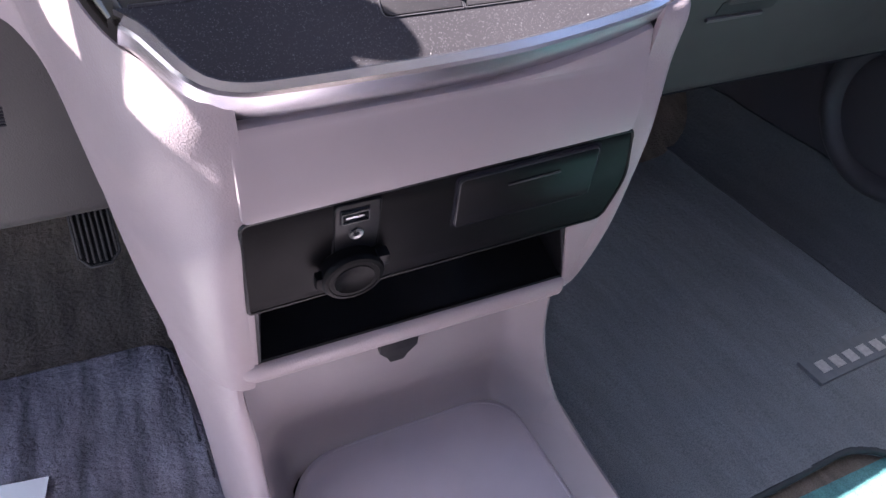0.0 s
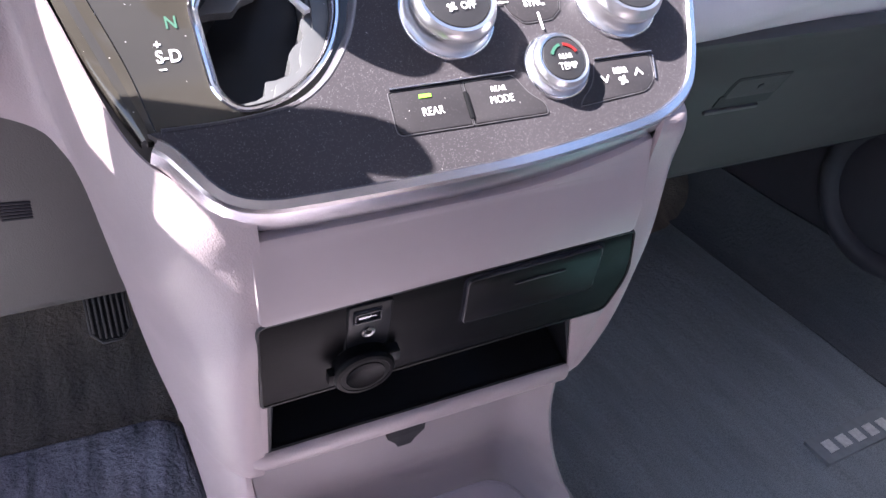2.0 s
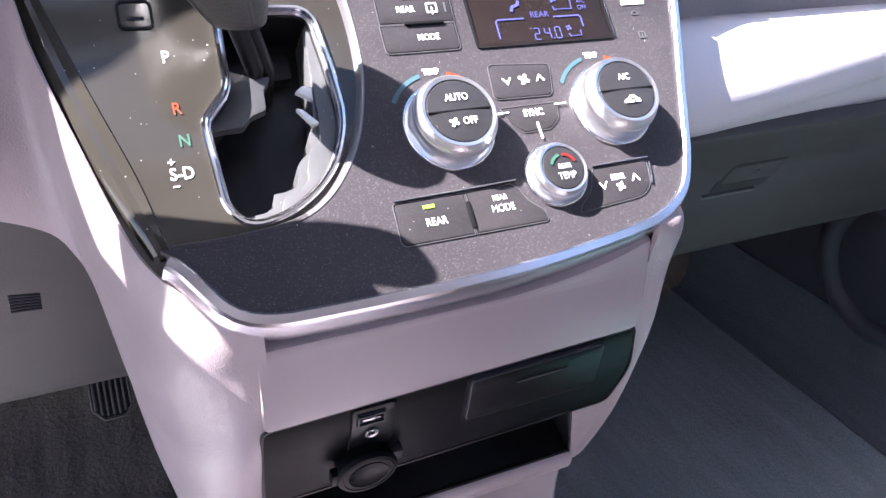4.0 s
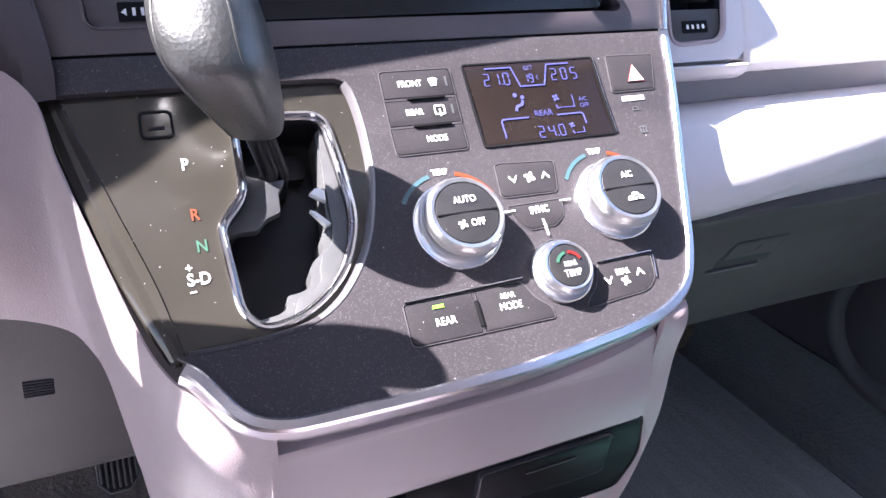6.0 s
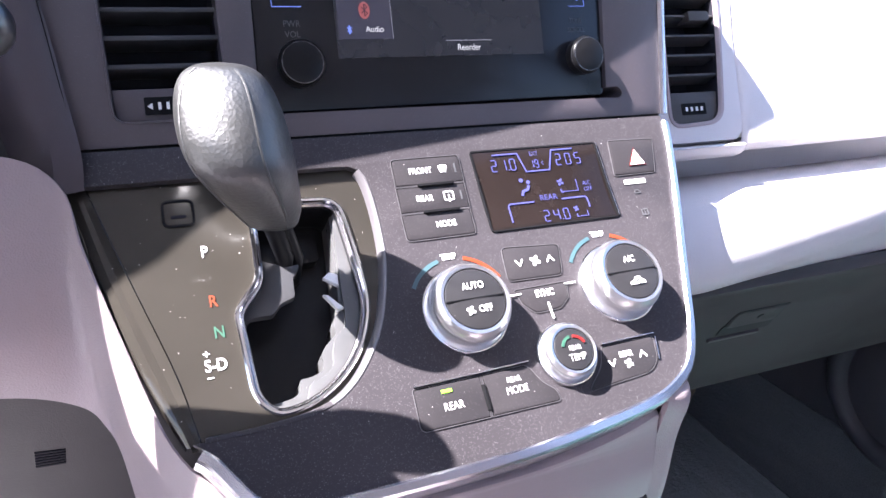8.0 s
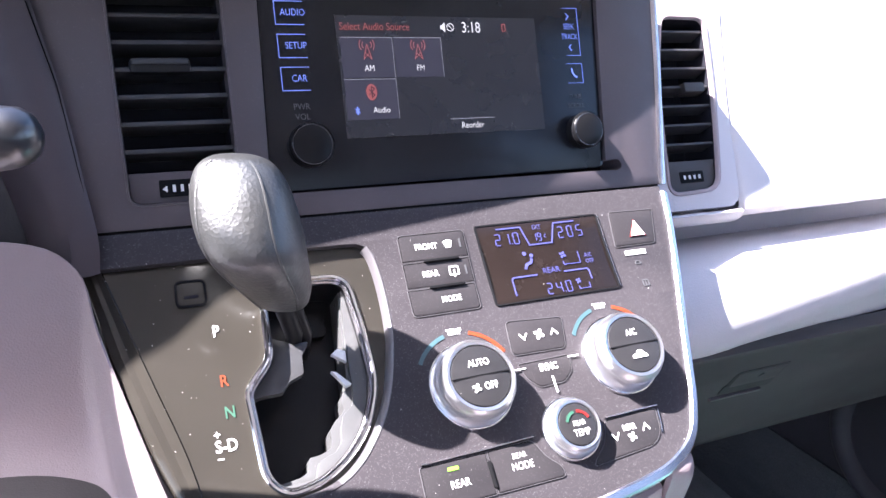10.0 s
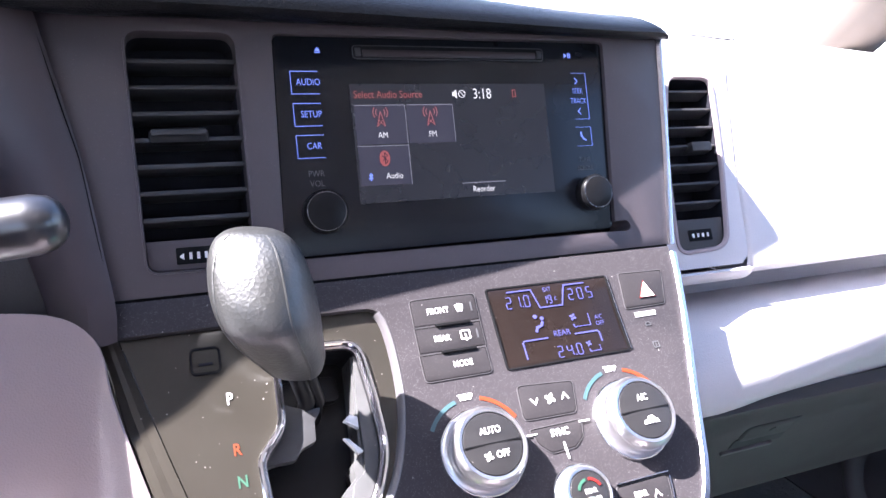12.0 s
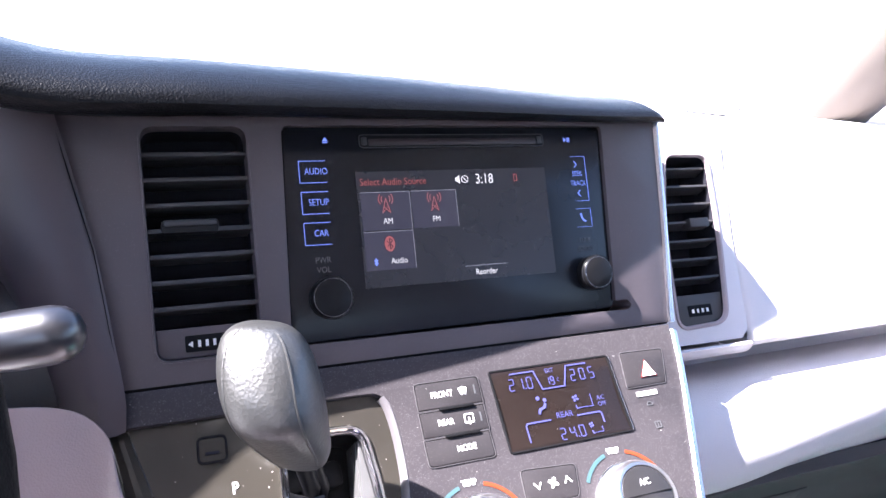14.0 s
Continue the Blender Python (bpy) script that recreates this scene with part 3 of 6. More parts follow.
# ---- centre console ----
console = thing("center_console", (0, 0.4, 0.0), "pale lilac-grey centre console with cubby and low tray", "console")
# the left side: its inner edge, its soft corner and its rear edge, from the dash down and back along the tray
INNER = [(-0.46, 0.4, 0.686), (-0.3, 0.4, 0.684), (-0.226, 0.402, 0.681), (-0.1985, 0.401, 0.664), (-0.1915, 0.389, 0.633), (-0.1800, 0.360, 0.599),
         (-0.1632, 0.3225, 0.5565), (-0.1440, 0.302, 0.5375), (-0.128, 0.2885, 0.5275), (-0.1176, 0.2862, 0.5255), (-0.1172, 0.295, 0.47), (-0.1185, 0.2995, 0.445),
         (-0.121, 0.325, 0.375), (-0.127, 0.351, 0.304), (-0.1312, 0.364, 0.278), (-0.1308, 0.381, 0.245), (-0.1282, 0.385, 0.19), (-0.127, 0.381, 0.145),
         (-0.127, 0.36, 0.118), (-0.127, 0.3, 0.106), (-0.127, 0.1, 0.1), (-0.127, -0.25, 0.098)]
CORNER = [(-0.46, 0.384, 0.625), (-0.3, 0.386, 0.622), (-0.237, 0.39, 0.614), (-0.211, 0.395, 0.604), (-0.1965, 0.388, 0.595), (-0.188, 0.369, 0.556),
         (-0.174, 0.342, 0.515), (-0.159, 0.311, 0.495), (-0.151, 0.307, 0.48), (-0.146, 0.306, 0.465), (-0.143, 0.306, 0.445), (-0.142, 0.306, 0.42),
         (-0.14, 0.329, 0.36), (-0.14, 0.355, 0.298), (-0.14, 0.368, 0.27), (-0.1402, 0.385, 0.232), (-0.1402, 0.388, 0.175), (-0.141, 0.384, 0.13),
         (-0.144, 0.362, 0.113), (-0.145, 0.3, 0.106), (-0.145, 0.1, 0.1), (-0.145, -0.25, 0.098)]
REARWARD = [(-0.46, 0.402, 0.556), (-0.3, 0.405, 0.552), (-0.242, 0.41, 0.546), (-0.207, 0.41, 0.532), (-0.195, 0.408, 0.515), (-0.19, 0.41, 0.495),
         (-0.186, 0.41, 0.458), (-0.1835, 0.412, 0.43), (-0.1825, 0.414, 0.42), (-0.182, 0.415, 0.412), (-0.1815, 0.418, 0.4), (-0.181, 0.424, 0.385),
         (-0.177, 0.44, 0.33), (-0.171, 0.465, 0.25), (-0.167, 0.475, 0.2), (-0.164, 0.478, 0.14), (-0.162, 0.47, 0.07), (-0.1615, 0.45, 0.01),
         (-0.162, 0.39, 0.004), (-0.163, 0.31, 0.004), (-0.164, 0.1, 0.004), (-0.164, -0.25, 0.004)]


def softened(inner, corner, rear):
    """Rows across a side whose corner is cut by two points, so that it turns in a wide curve."""
    rows = []
    for a, b, c in zip(inner, corner, rear):
        a, b, c = Vector(a), Vector(b), Vector(c)
        rows.append([tuple(p) for p in (a, a.lerp(b, 0.62), b.lerp(c, 0.20) + (b - a.lerp(c, 0.5)) * 0.05, b.lerp(c, 0.58) + (b - a.lerp(c, 0.5)) * 0.20, c)])
    return rows


# the upper shell ends in a soft edge over the lower base
SHELL = softened(INNER[:12] + [(-0.1232, 0.3245, 0.375), (-0.1222, 0.3505, 0.304), (-0.1222, 0.3600, 0.280), (-0.1235, 0.3660, 0.268), (-0.1290, 0.3800, 0.262)],
                                  CORNER[:12] + [(-0.1400, 0.3285, 0.360), (-0.1405, 0.3545, 0.298), (-0.1400, 0.3660, 0.272), (-0.1395, 0.3740, 0.262), (-0.1400, 0.3880, 0.257)],
                                  REARWARD[:12] + [(-0.1775, 0.4400, 0.330), (-0.1715, 0.4630, 0.262), (-0.1710, 0.4655, 0.248), (-0.1704, 0.4672, 0.242), (-0.1696, 0.4700, 0.239)])
part("left_leg", thicken(loft(SHELL, 130, 26), 0.0012), PALE, console, "pale grained console side with a soft corner")
BASE = softened([(-0.1300, 0.3640, 0.300)] + INNER[15:], [(-0.1385, 0.3740, 0.290)] + CORNER[15:], [(-0.1708, 0.4668, 0.262)] + REARWARD[15:])
part("left_base", thicken(loft(BASE, 70, 26), 0.0012), PALE, console, "pale lower console side along the tray")
RIGHT = [
    [(0.1150, 0.3300, 0.566), (0.1260, 0.3340, 0.565), (0.1340, 0.352, 0.563)],
    [(0.1110, 0.3060, 0.549), (0.1285, 0.3120, 0.548), (0.1385, 0.345, 0.546)],
    [(0.1060, 0.2880, 0.540), (0.1270, 0.2930, 0.536), (0.1375, 0.330, 0.534)],
    [(0.1065, 0.2935, 0.508), (0.1275, 0.2985, 0.503), (0.1345, 0.340, 0.495)],
    [(0.1085, 0.2985, 0.455), (0.1275, 0.3030, 0.450), (0.1350, 0.350, 0.440)],
    [(0.1195, 0.3250, 0.375), (0.1350, 0.3290, 0.367), (0.1410, 0.380, 0.350)],
    [(0.1205, 0.3520, 0.304), (0.1375, 0.3560, 0.300), (0.1430, 0.410, 0.275)],
    [(0.1205, 0.3600, 0.285), (0.1345, 0.3660, 0.280), (0.1390, 0.415, 0.255)],
]
part("right_leg", thicken(loft(RIGHT, 70, 20), 0.004), PALE, console, "pale grained console side with a soft corner")


class Receding:
    """The console face, drawn forward towards its upper far corner."""

    def place(self, x, s, off=0.0):
        a, b = min(1.0, max(0.0, (x - 0.03) / 0.075)), min(1.0, max(0.0, (0.05 - s) / 0.05))
        return FACE.place(x, s, off) + Vector((0, 0.009 * a * a * b, 0))


part("pad", slab(rounded([(-0.1216, 0.0212), (0.020, 0.0205), (0.068, 0.0122), (0.1050, 0.0030), (0.1078, 0.028), (0.1050, 0.0682), (-0.1212, 0.0762)], [0.004, 0.03, 0.03, 0.005, 0.03, 0.004, 0.004]), Receding(), 0.0048, -0.012, 0.0050, step=0.006), PALE_SMOOTH, console, "smooth pale grey pad below the chrome trim")
part("pad_seam", rail([tuple(q) for q in spline([(0.1060, -0.008), (0.1080, 0.012), (0.1086, 0.030), (0.1076, 0.050), (0.1060, 0.0690)], 24)], [(-0.0004, -0.002), (-0.0004, 0.0010), (0.0004, 0.0010), (0.0004, -0.002)], Receding()), GREY, console)
part("joint", slab(box2(-0.1215, 0.1125, 0.012, 0.082), Receding(), -0.002, -0.012, step=0.006), GREY, console)

pocket = thing("pocket_panel", (0, 0.31, 0.42), "black pocket panel with small drawer, sockets and open cubby", "panel")
DR = rounded([(-0.0048, 0.0772), (0.0842, 0.0742), (0.0885, 0.1150), (-0.0020, 0.1170)], 0.004)
part("face", slab(rounded([(-0.1222, 0.0772), (0.1062, 0.0694), (0.1165, 0.1120), (0.1150, 0.1520), (-0.1222, 0.1605)], [0.006, 0.003, 0.012, 0.008, 0.003]), FACE, 0.0028, -0.006, 0.0014, step=0.008), BLACKTEX, pocket)
drawer = part("drawer", slab(DR, FACE, 0.0052, 0.0, 0.0012, step=0.008), DRAWERM, pocket, "small black drawer front")
part("drawer_edge", rail(DR, [(-0.0005, 0.0046), (-0.0003, 0.0053), (0.0002, 0.0050), (0.0003, 0.0030)], FACE, True), SLATM, drawer)
part("finger_line", slab([(0.026, 0.0868), (0.060, 0.0856), (0.060, 0.0866), (0.026, 0.0878)], FACE, 0.0060, 0.004), SLATM, drawer)
part("drawer_joint", slab(rounded([(-0.0070, 0.0752), (0.0864, 0.0720), (0.0909, 0.1170), (-0.0040, 0.1192)], 0.005), FACE, 0.0031, 0.0, step=0.008), PIT, pocket)
part("face_rim", rail(rounded([(-0.1228, 0.0767), (0.1067, 0.0689), (0.1170, 0.1120), (0.1155, 0.1526), (-0.1228, 0.1611)], [0.006, 0.003, 0.012, 0.008, 0.003]), [(-0.0010, 0.001), (-0.0010, 0.0032), (0.0002, 0.0036), (0.0008, 0.0026), (0.0008, 0.0)], FACE, True), BLACK, pocket)
usb = part("socket_plate", slab(box2(-0.0745, -0.0500, 0.0772, 0.1180, 0.0025), FACE, 0.0037, 0.0, 0.0006, step=0.01), BLACK, pocket)
part("plate_rim", rail(box2(-0.0745, -0.0500, 0.0772, 0.1180, 0.0025), [(-0.0004, 0.002), (-0.0004, 0.0040), (0.0004, 0.0042), (0.0012, 0.003), (0.0012, 0.001)], FACE, True), GROOVE, usb)
part("usb_port", slab(box2(-0.0722, -0.0555, 0.0805, 0.0910, 0.001), FACE, 0.0042, 0.003, 0.0003), PIT, usb)
part("usb_shell", rail(box2(-0.0712, -0.0566, 0.0822, 0.0892, 0.0008), [(-0.0004, 0.003), (-0.0004, 0.0056), (0.0004, 0.0056), (0.0004, 0.003)], FACE, True), SLATM, usb, "metal socket shell")
part("usb_tongue", slab(box2(-0.0690, -0.0588, 0.0850, 0.0866), FACE, 0.0050, 0.004, 0.0003), RIMM, usb)
part("audio_jack", lathe([(0.0040, 0.0030), (0.0040, 0.0048), (0.0032, 0.0052), (0.0018, 0.0048), (0.0016, 0.003)], FACE.matrix(-0.0628, 0.0998), 20), RIMM, usb)
cm = FACE.matrix(-0.0655, 0.1290, 0.004) @ pose(0, 0, 0, -6, 0, 0)
cap = part("power_socket_cap", lathe([(0.0165, 0.0), (0.0175, 0.001), (0.0178, 0.006), (0.0184, 0.0075), (0.0184, 0.0095), (0.0172, 0.0112), (0.0150, 0.0116), (0.0146, 0.0112), (0.0120, 0.0112), (0.0116, 0.0117), (0.0110, 0.0112), (0.001, 0.0112)], cm, 40), BLACKTEX, pocket, "round black power socket cap")
part("tab", block(-0.0215, -0.013, -0.005, 0.005, 0.003, 0.0095, 0.0015, cm), BLACKTEX, cap)
part("hinge", block(0.0145, 0.0220, 0.002, 0.011, 0.001, 0.0085, 0.0015, cm), BLACK, cap)
# open cubby: floor, back, sides
rows = []
for s, off in ((0.2375, 0.0), (0.2380, -0.006), (0.2360, -0.040), (0.2250, -0.085), (0.200, -0.10), (0.150, -0.10), (0.140, -0.09)):
    rows.append([FACE.place(x, s, off) for x in np.linspace(-0.1175, 0.1185, 12)])
part("cubby_lining", thicken(loft(rows, 40), 0.002), BLACK, pocket, "black cubby lining")
part("cubby_side", slab([(-0.1192, 0.1560), (-0.1176, 0.1560), (-0.1176, 0.2390), (-0.1192, 0.2390)], FACE, 0.0012, -0.10), BLACK, pocket)
part("frame_corner", slab([(-0.1248, 0.0735), (-0.1222, 0.0735), (-0.1222, 0.1600), (-0.1190, 0.1615), (-0.1190, 0.2395), (-0.1252, 0.2395)], FACE, 0.0012, -0.012, 0.0010, step=0.008), PALE, console, "pale frame beside the cubby")
part("cubby_side", slab([(0.0880, 0.1535), (0.0895, 0.1535), (0.1182, 0.2390), (0.1165, 0.2390)], FACE, 0.001, -0.10), BLACK, pocket)
part("frame_corner", slab([(0.0893, 0.1528), (0.1165, 0.1512), (0.1225, 0.2395), (0.1178, 0.2395)], FACE, 0.0030, -0.012, 0.0015, step=0.008), PALE, console, "pale frame beside the cubby")
part("cubby_rim", rail([(-0.1178, 0.164), (-0.1178, 0.2365), (0.1165, 0.2365), (0.0888, 0.156)], [(-0.0008, 0.001), (0.0008, 0.0022), (0.0022, 0.001), (0.0008, -0.002)], FACE), BLACK, pocket)

# lip under the cubby and the curved sheet down to the tray
rows = []
for x in np.linspace(-0.134, 0.119, 56):
    e = max(0.0, (-0.118 - x) / 0.016)
    k = math.sqrt(max(0.0, 1 - e * e))
    rows.append([FACE.place(x, s - 0.012 * (1 - k) * (s > 0.25), off * k - 0.004 * (1 - k) if off > -0.002 else off) for s, off in ((0.2385, -0.004), (0.2395, 0.0025), (0.246, 0.0065), (0.257, 0.0065), (0.266, 0.001), (0.269, -0.012), (0.266, -0.035))])
part("lip", thicken(loft(rows, 30, 24), 0.002), PALE, console, "rounded pale lip below the cubby")
rows = []
for u in np.linspace(-1, 1, 61):
    e = max(0.0, (abs(u) - 0.72) / 0.28) ** 2.6
    row = []
    for k, (y, z, w, edge_y, edge_z) in enumerate(((0.395, 0.290, 0.124, 0.366, 0.290), (0.397, 0.240, 0.1215, 0.366, 0.240), (0.410, 0.185, 0.131, 0.366, 0.185), (0.436, 0.130, 0.146, 0.365, 0.138), (0.442, 0.095, 0.1505, 0.362, 0.127),
                                                    (0.428, 0.070, 0.152, 0.356, 0.122), (0.37, 0.062, 0.152, 0.345, 0.118), (0.05, 0.060, 0.152, 0.05, 0.100), (-0.25, 0.058, 0.152, -0.25, 0.098))):
        if u < 0:
            w = float(np.interp(z, (0.09, 0.13, 0.185, 0.24, 0.29), (0.1285, 0.1285, 0.1292, 0.1315, 0.1345)))
            edge_y += 0.019 if k < 4 else 0.012 if k < 6 else 0
        row.append((u * w, y + (edge_y - y) * e, z + (edge_z - z) * e))
    rows.append(row)
part("tray_sheet", thicken(loft(rows, 50, 70), 0.003), TRAYM, console, "grey curved sheet running into the tray")
rows = [[(0.1525, 0.369, 0.05), (0.1520, 0.369, 0.08), (0.1505, 0.368, 0.118), (0.1490, 0.3675, 0.131), (0.1470, 0.367, 0.134), (0.1445, 0.370, 0.125), (0.138, 0.376, 0.09)]]
for y, h in ((0.350, 0.122), (0.33, 0.118), (0.28, 0.110), (0.10, 0.10), (-0.25, 0.098)):
    rows.append([(0.167, y, 0.004), (0.163, y, 0.05), (0.156, y, h * 0.93), (0.1515, y, h), (0.1475, y, h * 0.97), (0.1440, y, h * 0.80), (0.1410, y, 0.058)])
part("tray_wall", thicken(loft(rows, 40, 24), 0.003), TRAYM, console, "low grey tray wall")
lid_out = rounded([(-0.1100, -0.4372), (0.1345, -0.4372), (0.1315, 0.2), (-0.1130, 0.2)], [0.075, 0.055, 0.02, 0.02], 12)


class Level:
    """A level surface at height z; s runs towards the rear from y = 0."""

    def __init__(self, z):
        self.z = z

    def place(self, x, s, off=0.0):
        return Vector((x, -s, self.z + off))

    def matrix(self, x, s, off=0.0):
        return Matrix.Translation((x, -s, self.z + off))


tray_mat = thing("tray_lid", (0, 0.1, 0.07), "smooth grey tray lid with rounded corners on the console floor", "lid")
part("lid", slab(lid_out, Level(0.066), 0.012, 0.0, 0.006, step=0.05), LIDM, tray_mat)
part("lid_line", rail(rounded([(-0.1055, -0.4310), (0.1292, -0.4310), (0.1262, 0.195), (-0.1085, 0.195)], [0.070, 0.050, 0.02, 0.02], 12), [(-0.0010, 0.0115), (-0.0006, 0.0126), (0.0006, 0.0126), (0.0010, 0.0115)], Level(0.066), True), LIDM, tray_mat)
part("lid_joint", slab(rounded([(-0.1124, -0.4394), (0.1369, -0.4394), (0.1339, 0.202), (-0.1154, 0.202)], [0.076, 0.056, 0.02, 0.02], 12), Level(0.0655), 0.004, 0.0, 0.0, step=0.05), GROOVE, tray_mat)
hook = thing("bag_hook", (-0.013, 0.37, 0.27), "small black plastic hook under the cubby lip", "hook")
HK = FACE.matrix(-0.0100, 0.2835, -0.005) @ Matrix.Diagonal((1.12, 1.1, 1.1, 1))
part("tongue", loft([[HK @ Vector(p) for p in r] for r in (
    [(-0.014, 0.010, 0.0), (0.014, 0.010, 0.0), (0.014, 0.010, -0.004), (-0.014, 0.010, -0.004)],
    [(-0.014, -0.009, 0.003), (0.014, -0.009, 0.003), (0.014, -0.009, -0.002), (-0.014, -0.009, -0.002)],
    [(-0.008, -0.017, 0.004), (0.008, -0.017, 0.004), (0.008, -0.017, -0.001), (-0.008, -0.017, -0.001)],
    [(-0.005, -0.024, 0.005), (0.005, -0.024, 0.005), (0.005, -0.024, 0.0), (-0.005, -0.024, 0.0)])], closed=True), BLACK, hook, smooth=0)
for x, y, z in ((-0.1590, 0.525, 0.110), (0.150, 0.30, 0.075)):
    part("screw_dot", lathe([(0.0025, 0), (0.0025, 0.001), (0.001, 0.0012)], pose(x, y, z, 0, 90 if x > 0 else -90, 0), 10), GROOVE, console)

# ---- upper fascia ----
fascia = thing("center_fascia", (0, 0.44, 0.74), "dark taupe upper centre fascia holding vent and audio unit", "fascia")
VENT_L = rounded([(-0.1722, 0.0065), (-0.1115, 0.0065), (-0.1115, 0.1430), (-0.1708, 0.1430)], [0.010, 0.010, 0.008, 0.008], 6)
AUD = rounded([(-0.0905, 0.0065), (0.1435, 0.0065), (0.1378, 0.1355), (0.1485, 0.1350), (0.1512, 0.1405), (0.1470, 0.1432), (0.1380, 0.1424), (-0.0950, 0.1420)], [0.005, 0.005, 0.0, 0.003, 0.004, 0.003, 0.004, 0.005], 4)
FUP = [(-0.2155, -0.0035), (0.1905, -0.0030), (0.1870, 0.07), (0.1812, 0.1552), (-0.1885, 0.1552), (-0.1975, 0.078)]
part("face_plate", slab(FUP, UP, 0.0, -0.025, 0.0012, holes=[VENT_L, AUD], step=0.03), FASCIA_UP, fascia)
part("side_joint", rail([(-0.2172, -0.002), (-0.1992, 0.078), (-0.1900, 0.1552)], [(-0.0010, -0.010), (-0.0010, 0.0040), (0.0012, 0.0078), (0.0018, -0.010)], UP), GROOVE, fascia)
part("cross_joint", slab(box2(-0.1885, 0.1812, 0.1548, 0.1566), UP, -0.0012, -0.006, step=0.05), GROOVE, fascia)
part("backing", slab(box2(-0.185, 0.172, 0.0, 0.154), UP, -0.05, -0.06, step=0.05), PIT, fascia)

# ---- left air vent ----
vent = thing("air_vent", (-0.142, 0.45, 0.75), "black centre air vent with slats and grey surround", "vent", "dash air vents")
part("frame", rail(VENT_L, [(0.0006, -0.001), (0.0003, 0.0007), (-0.0006, 0.0005), (-0.0011, -0.003), (-0.0011, -0.012), (0.0006, -0.012)], UP, True), FASCIA_UP, vent)
part("duct_wall", rail(VENT_L, [(0.0006, -0.011), (-0.0011, -0.011), (-0.0014, -0.038), (0.0006, -0.038)], UP, True), PIT, vent)
part("shelf", slab(rounded([(-0.1700, 0.1245), (-0.1130, 0.1245), (-0.1130, 0.1415), (-0.1690, 0.1415)], [0.001, 0.001, 0.006, 0.006]), UP, -0.006, -0.02, 0.001), FASCIA_UP, vent)
part("duct", slab(box2(-0.1725, -0.1110, 0.0055, 0.1440), UP, -0.034, -0.04, step=0.04), PIT, vent)
for k in range(7):
    s = 0.0238 + k * 0.0150
    m = UP.matrix(-0.1420, s, -0.014) @ pose(0, 0, 0, -6, 0, 0)
    part("slat", block(-0.0300, 0.0300, -0.0014, 0.0014, -0.010, 0.010, 0.0009, m), SLATM, vent)
m = UP.matrix(-0.1470, 0.0665, -0.004)
part("slider", block(-0.0160, 0.0160, -0.0034, 0.0044, -0.010, 0.0016, 0.0022, m), BLACK, vent)
part("slider_edge", block(-0.0150, 0.0150, 0.0008, 0.0046, -0.006, 0.0026, 0.0015, m), SLATM, vent)
part("thumbwheel_window", slab(box2(-0.1545, -0.1290, 0.1290, 0.1385, 0.001), UP, -0.0050, -0.007), GROOVE, vent)
for k in range(5):
    part("thumbwheel_mark", slab(box2(-0.1476 + k * 0.0042, -0.1460 + k * 0.0042, 0.1320, 0.1358), UP, -0.0040, -0.006), WHITE_INK, vent)
part("arrow_mark", slab([(-0.1530, 0.1340), (-0.1504, 0.1322), (-0.1504, 0.1358)], UP, -0.0042, -0.006), WHITE_INK, vent)

# ---- right air vent ----
rvent = thing("air_vent", (0.24, 0.48, 0.72), "black passenger-side air vent in pale frame", "vent", "dash air vents")
part("frame", rail(VENT_R, [(0.0028, -0.0005), (0.0022, 0.0012), (0.0004, 0.0014), (-0.0005, 0.0004), (-0.0008, -0.003), (0.0028, -0.003)], RVENT, True), PALE_SMOOTH, rvent)
part("duct_wall", rail(VENT_R, [(0.0010, -0.002), (-0.0009, -0.002), (-0.0012, -0.038), (0.0010, -0.038)], RVENT, True), PIT, rvent)
part("duct", slab([(0.229, -0.008), (0.276, -0.008), (0.260, 0.137), (0.207, 0.137)], RVENT, -0.036, -0.04, step=0.04), PIT, rvent)
part("shelf", slab(rounded([(0.2135, 0.1130), (0.2600, 0.1130), (0.2565, 0.1360), (0.2110, 0.1380)], [0.001, 0.001, 0.008, 0.006]), RVENT, -0.003, -0.016, 0.001), GREY, rvent)
for k in range(7):
    s = 0.008 + k * 0.0155
    x0 = float(np.interp(s, (0, 0.0555, 0.1385), (0.2310, 0.2165, 0.2095)))
    x1 = float(np.interp(s, (0, 0.068, 0.1365), (0.2735, 0.2685, 0.2575)))
    m = RVENT.matrix((x0 + x1) / 2, s, -0.0085) @ pose(0, 0, 0, -14, 0, 0)
    part("slat", block(-(x1 - x0) / 2, (x1 - x0) / 2, -0.0011, 0.0011, -0.008, 0.006, 0.0008, m), SLATM, rvent)
part("slider", block(-0.0095, 0.0105, -0.004, 0.004, -0.010, 0.005, 0.0018, RVENT.matrix(0.2500, 0.0545, -0.003)), GREY, rvent)
part("thumbwheel_window", slab(box2(0.2235, 0.2465, 0.1215, 0.1305, 0.001), RVENT, -0.0024, -0.005), GROOVE, rvent)
for k in range(4):
    part("thumbwheel_mark", slab(box2(0.2268 + k * 0.0048, 0.2284 + k * 0.0048, 0.1246, 0.1276), RVENT, -0.0016, -0.004), WHITE_INK, rvent)

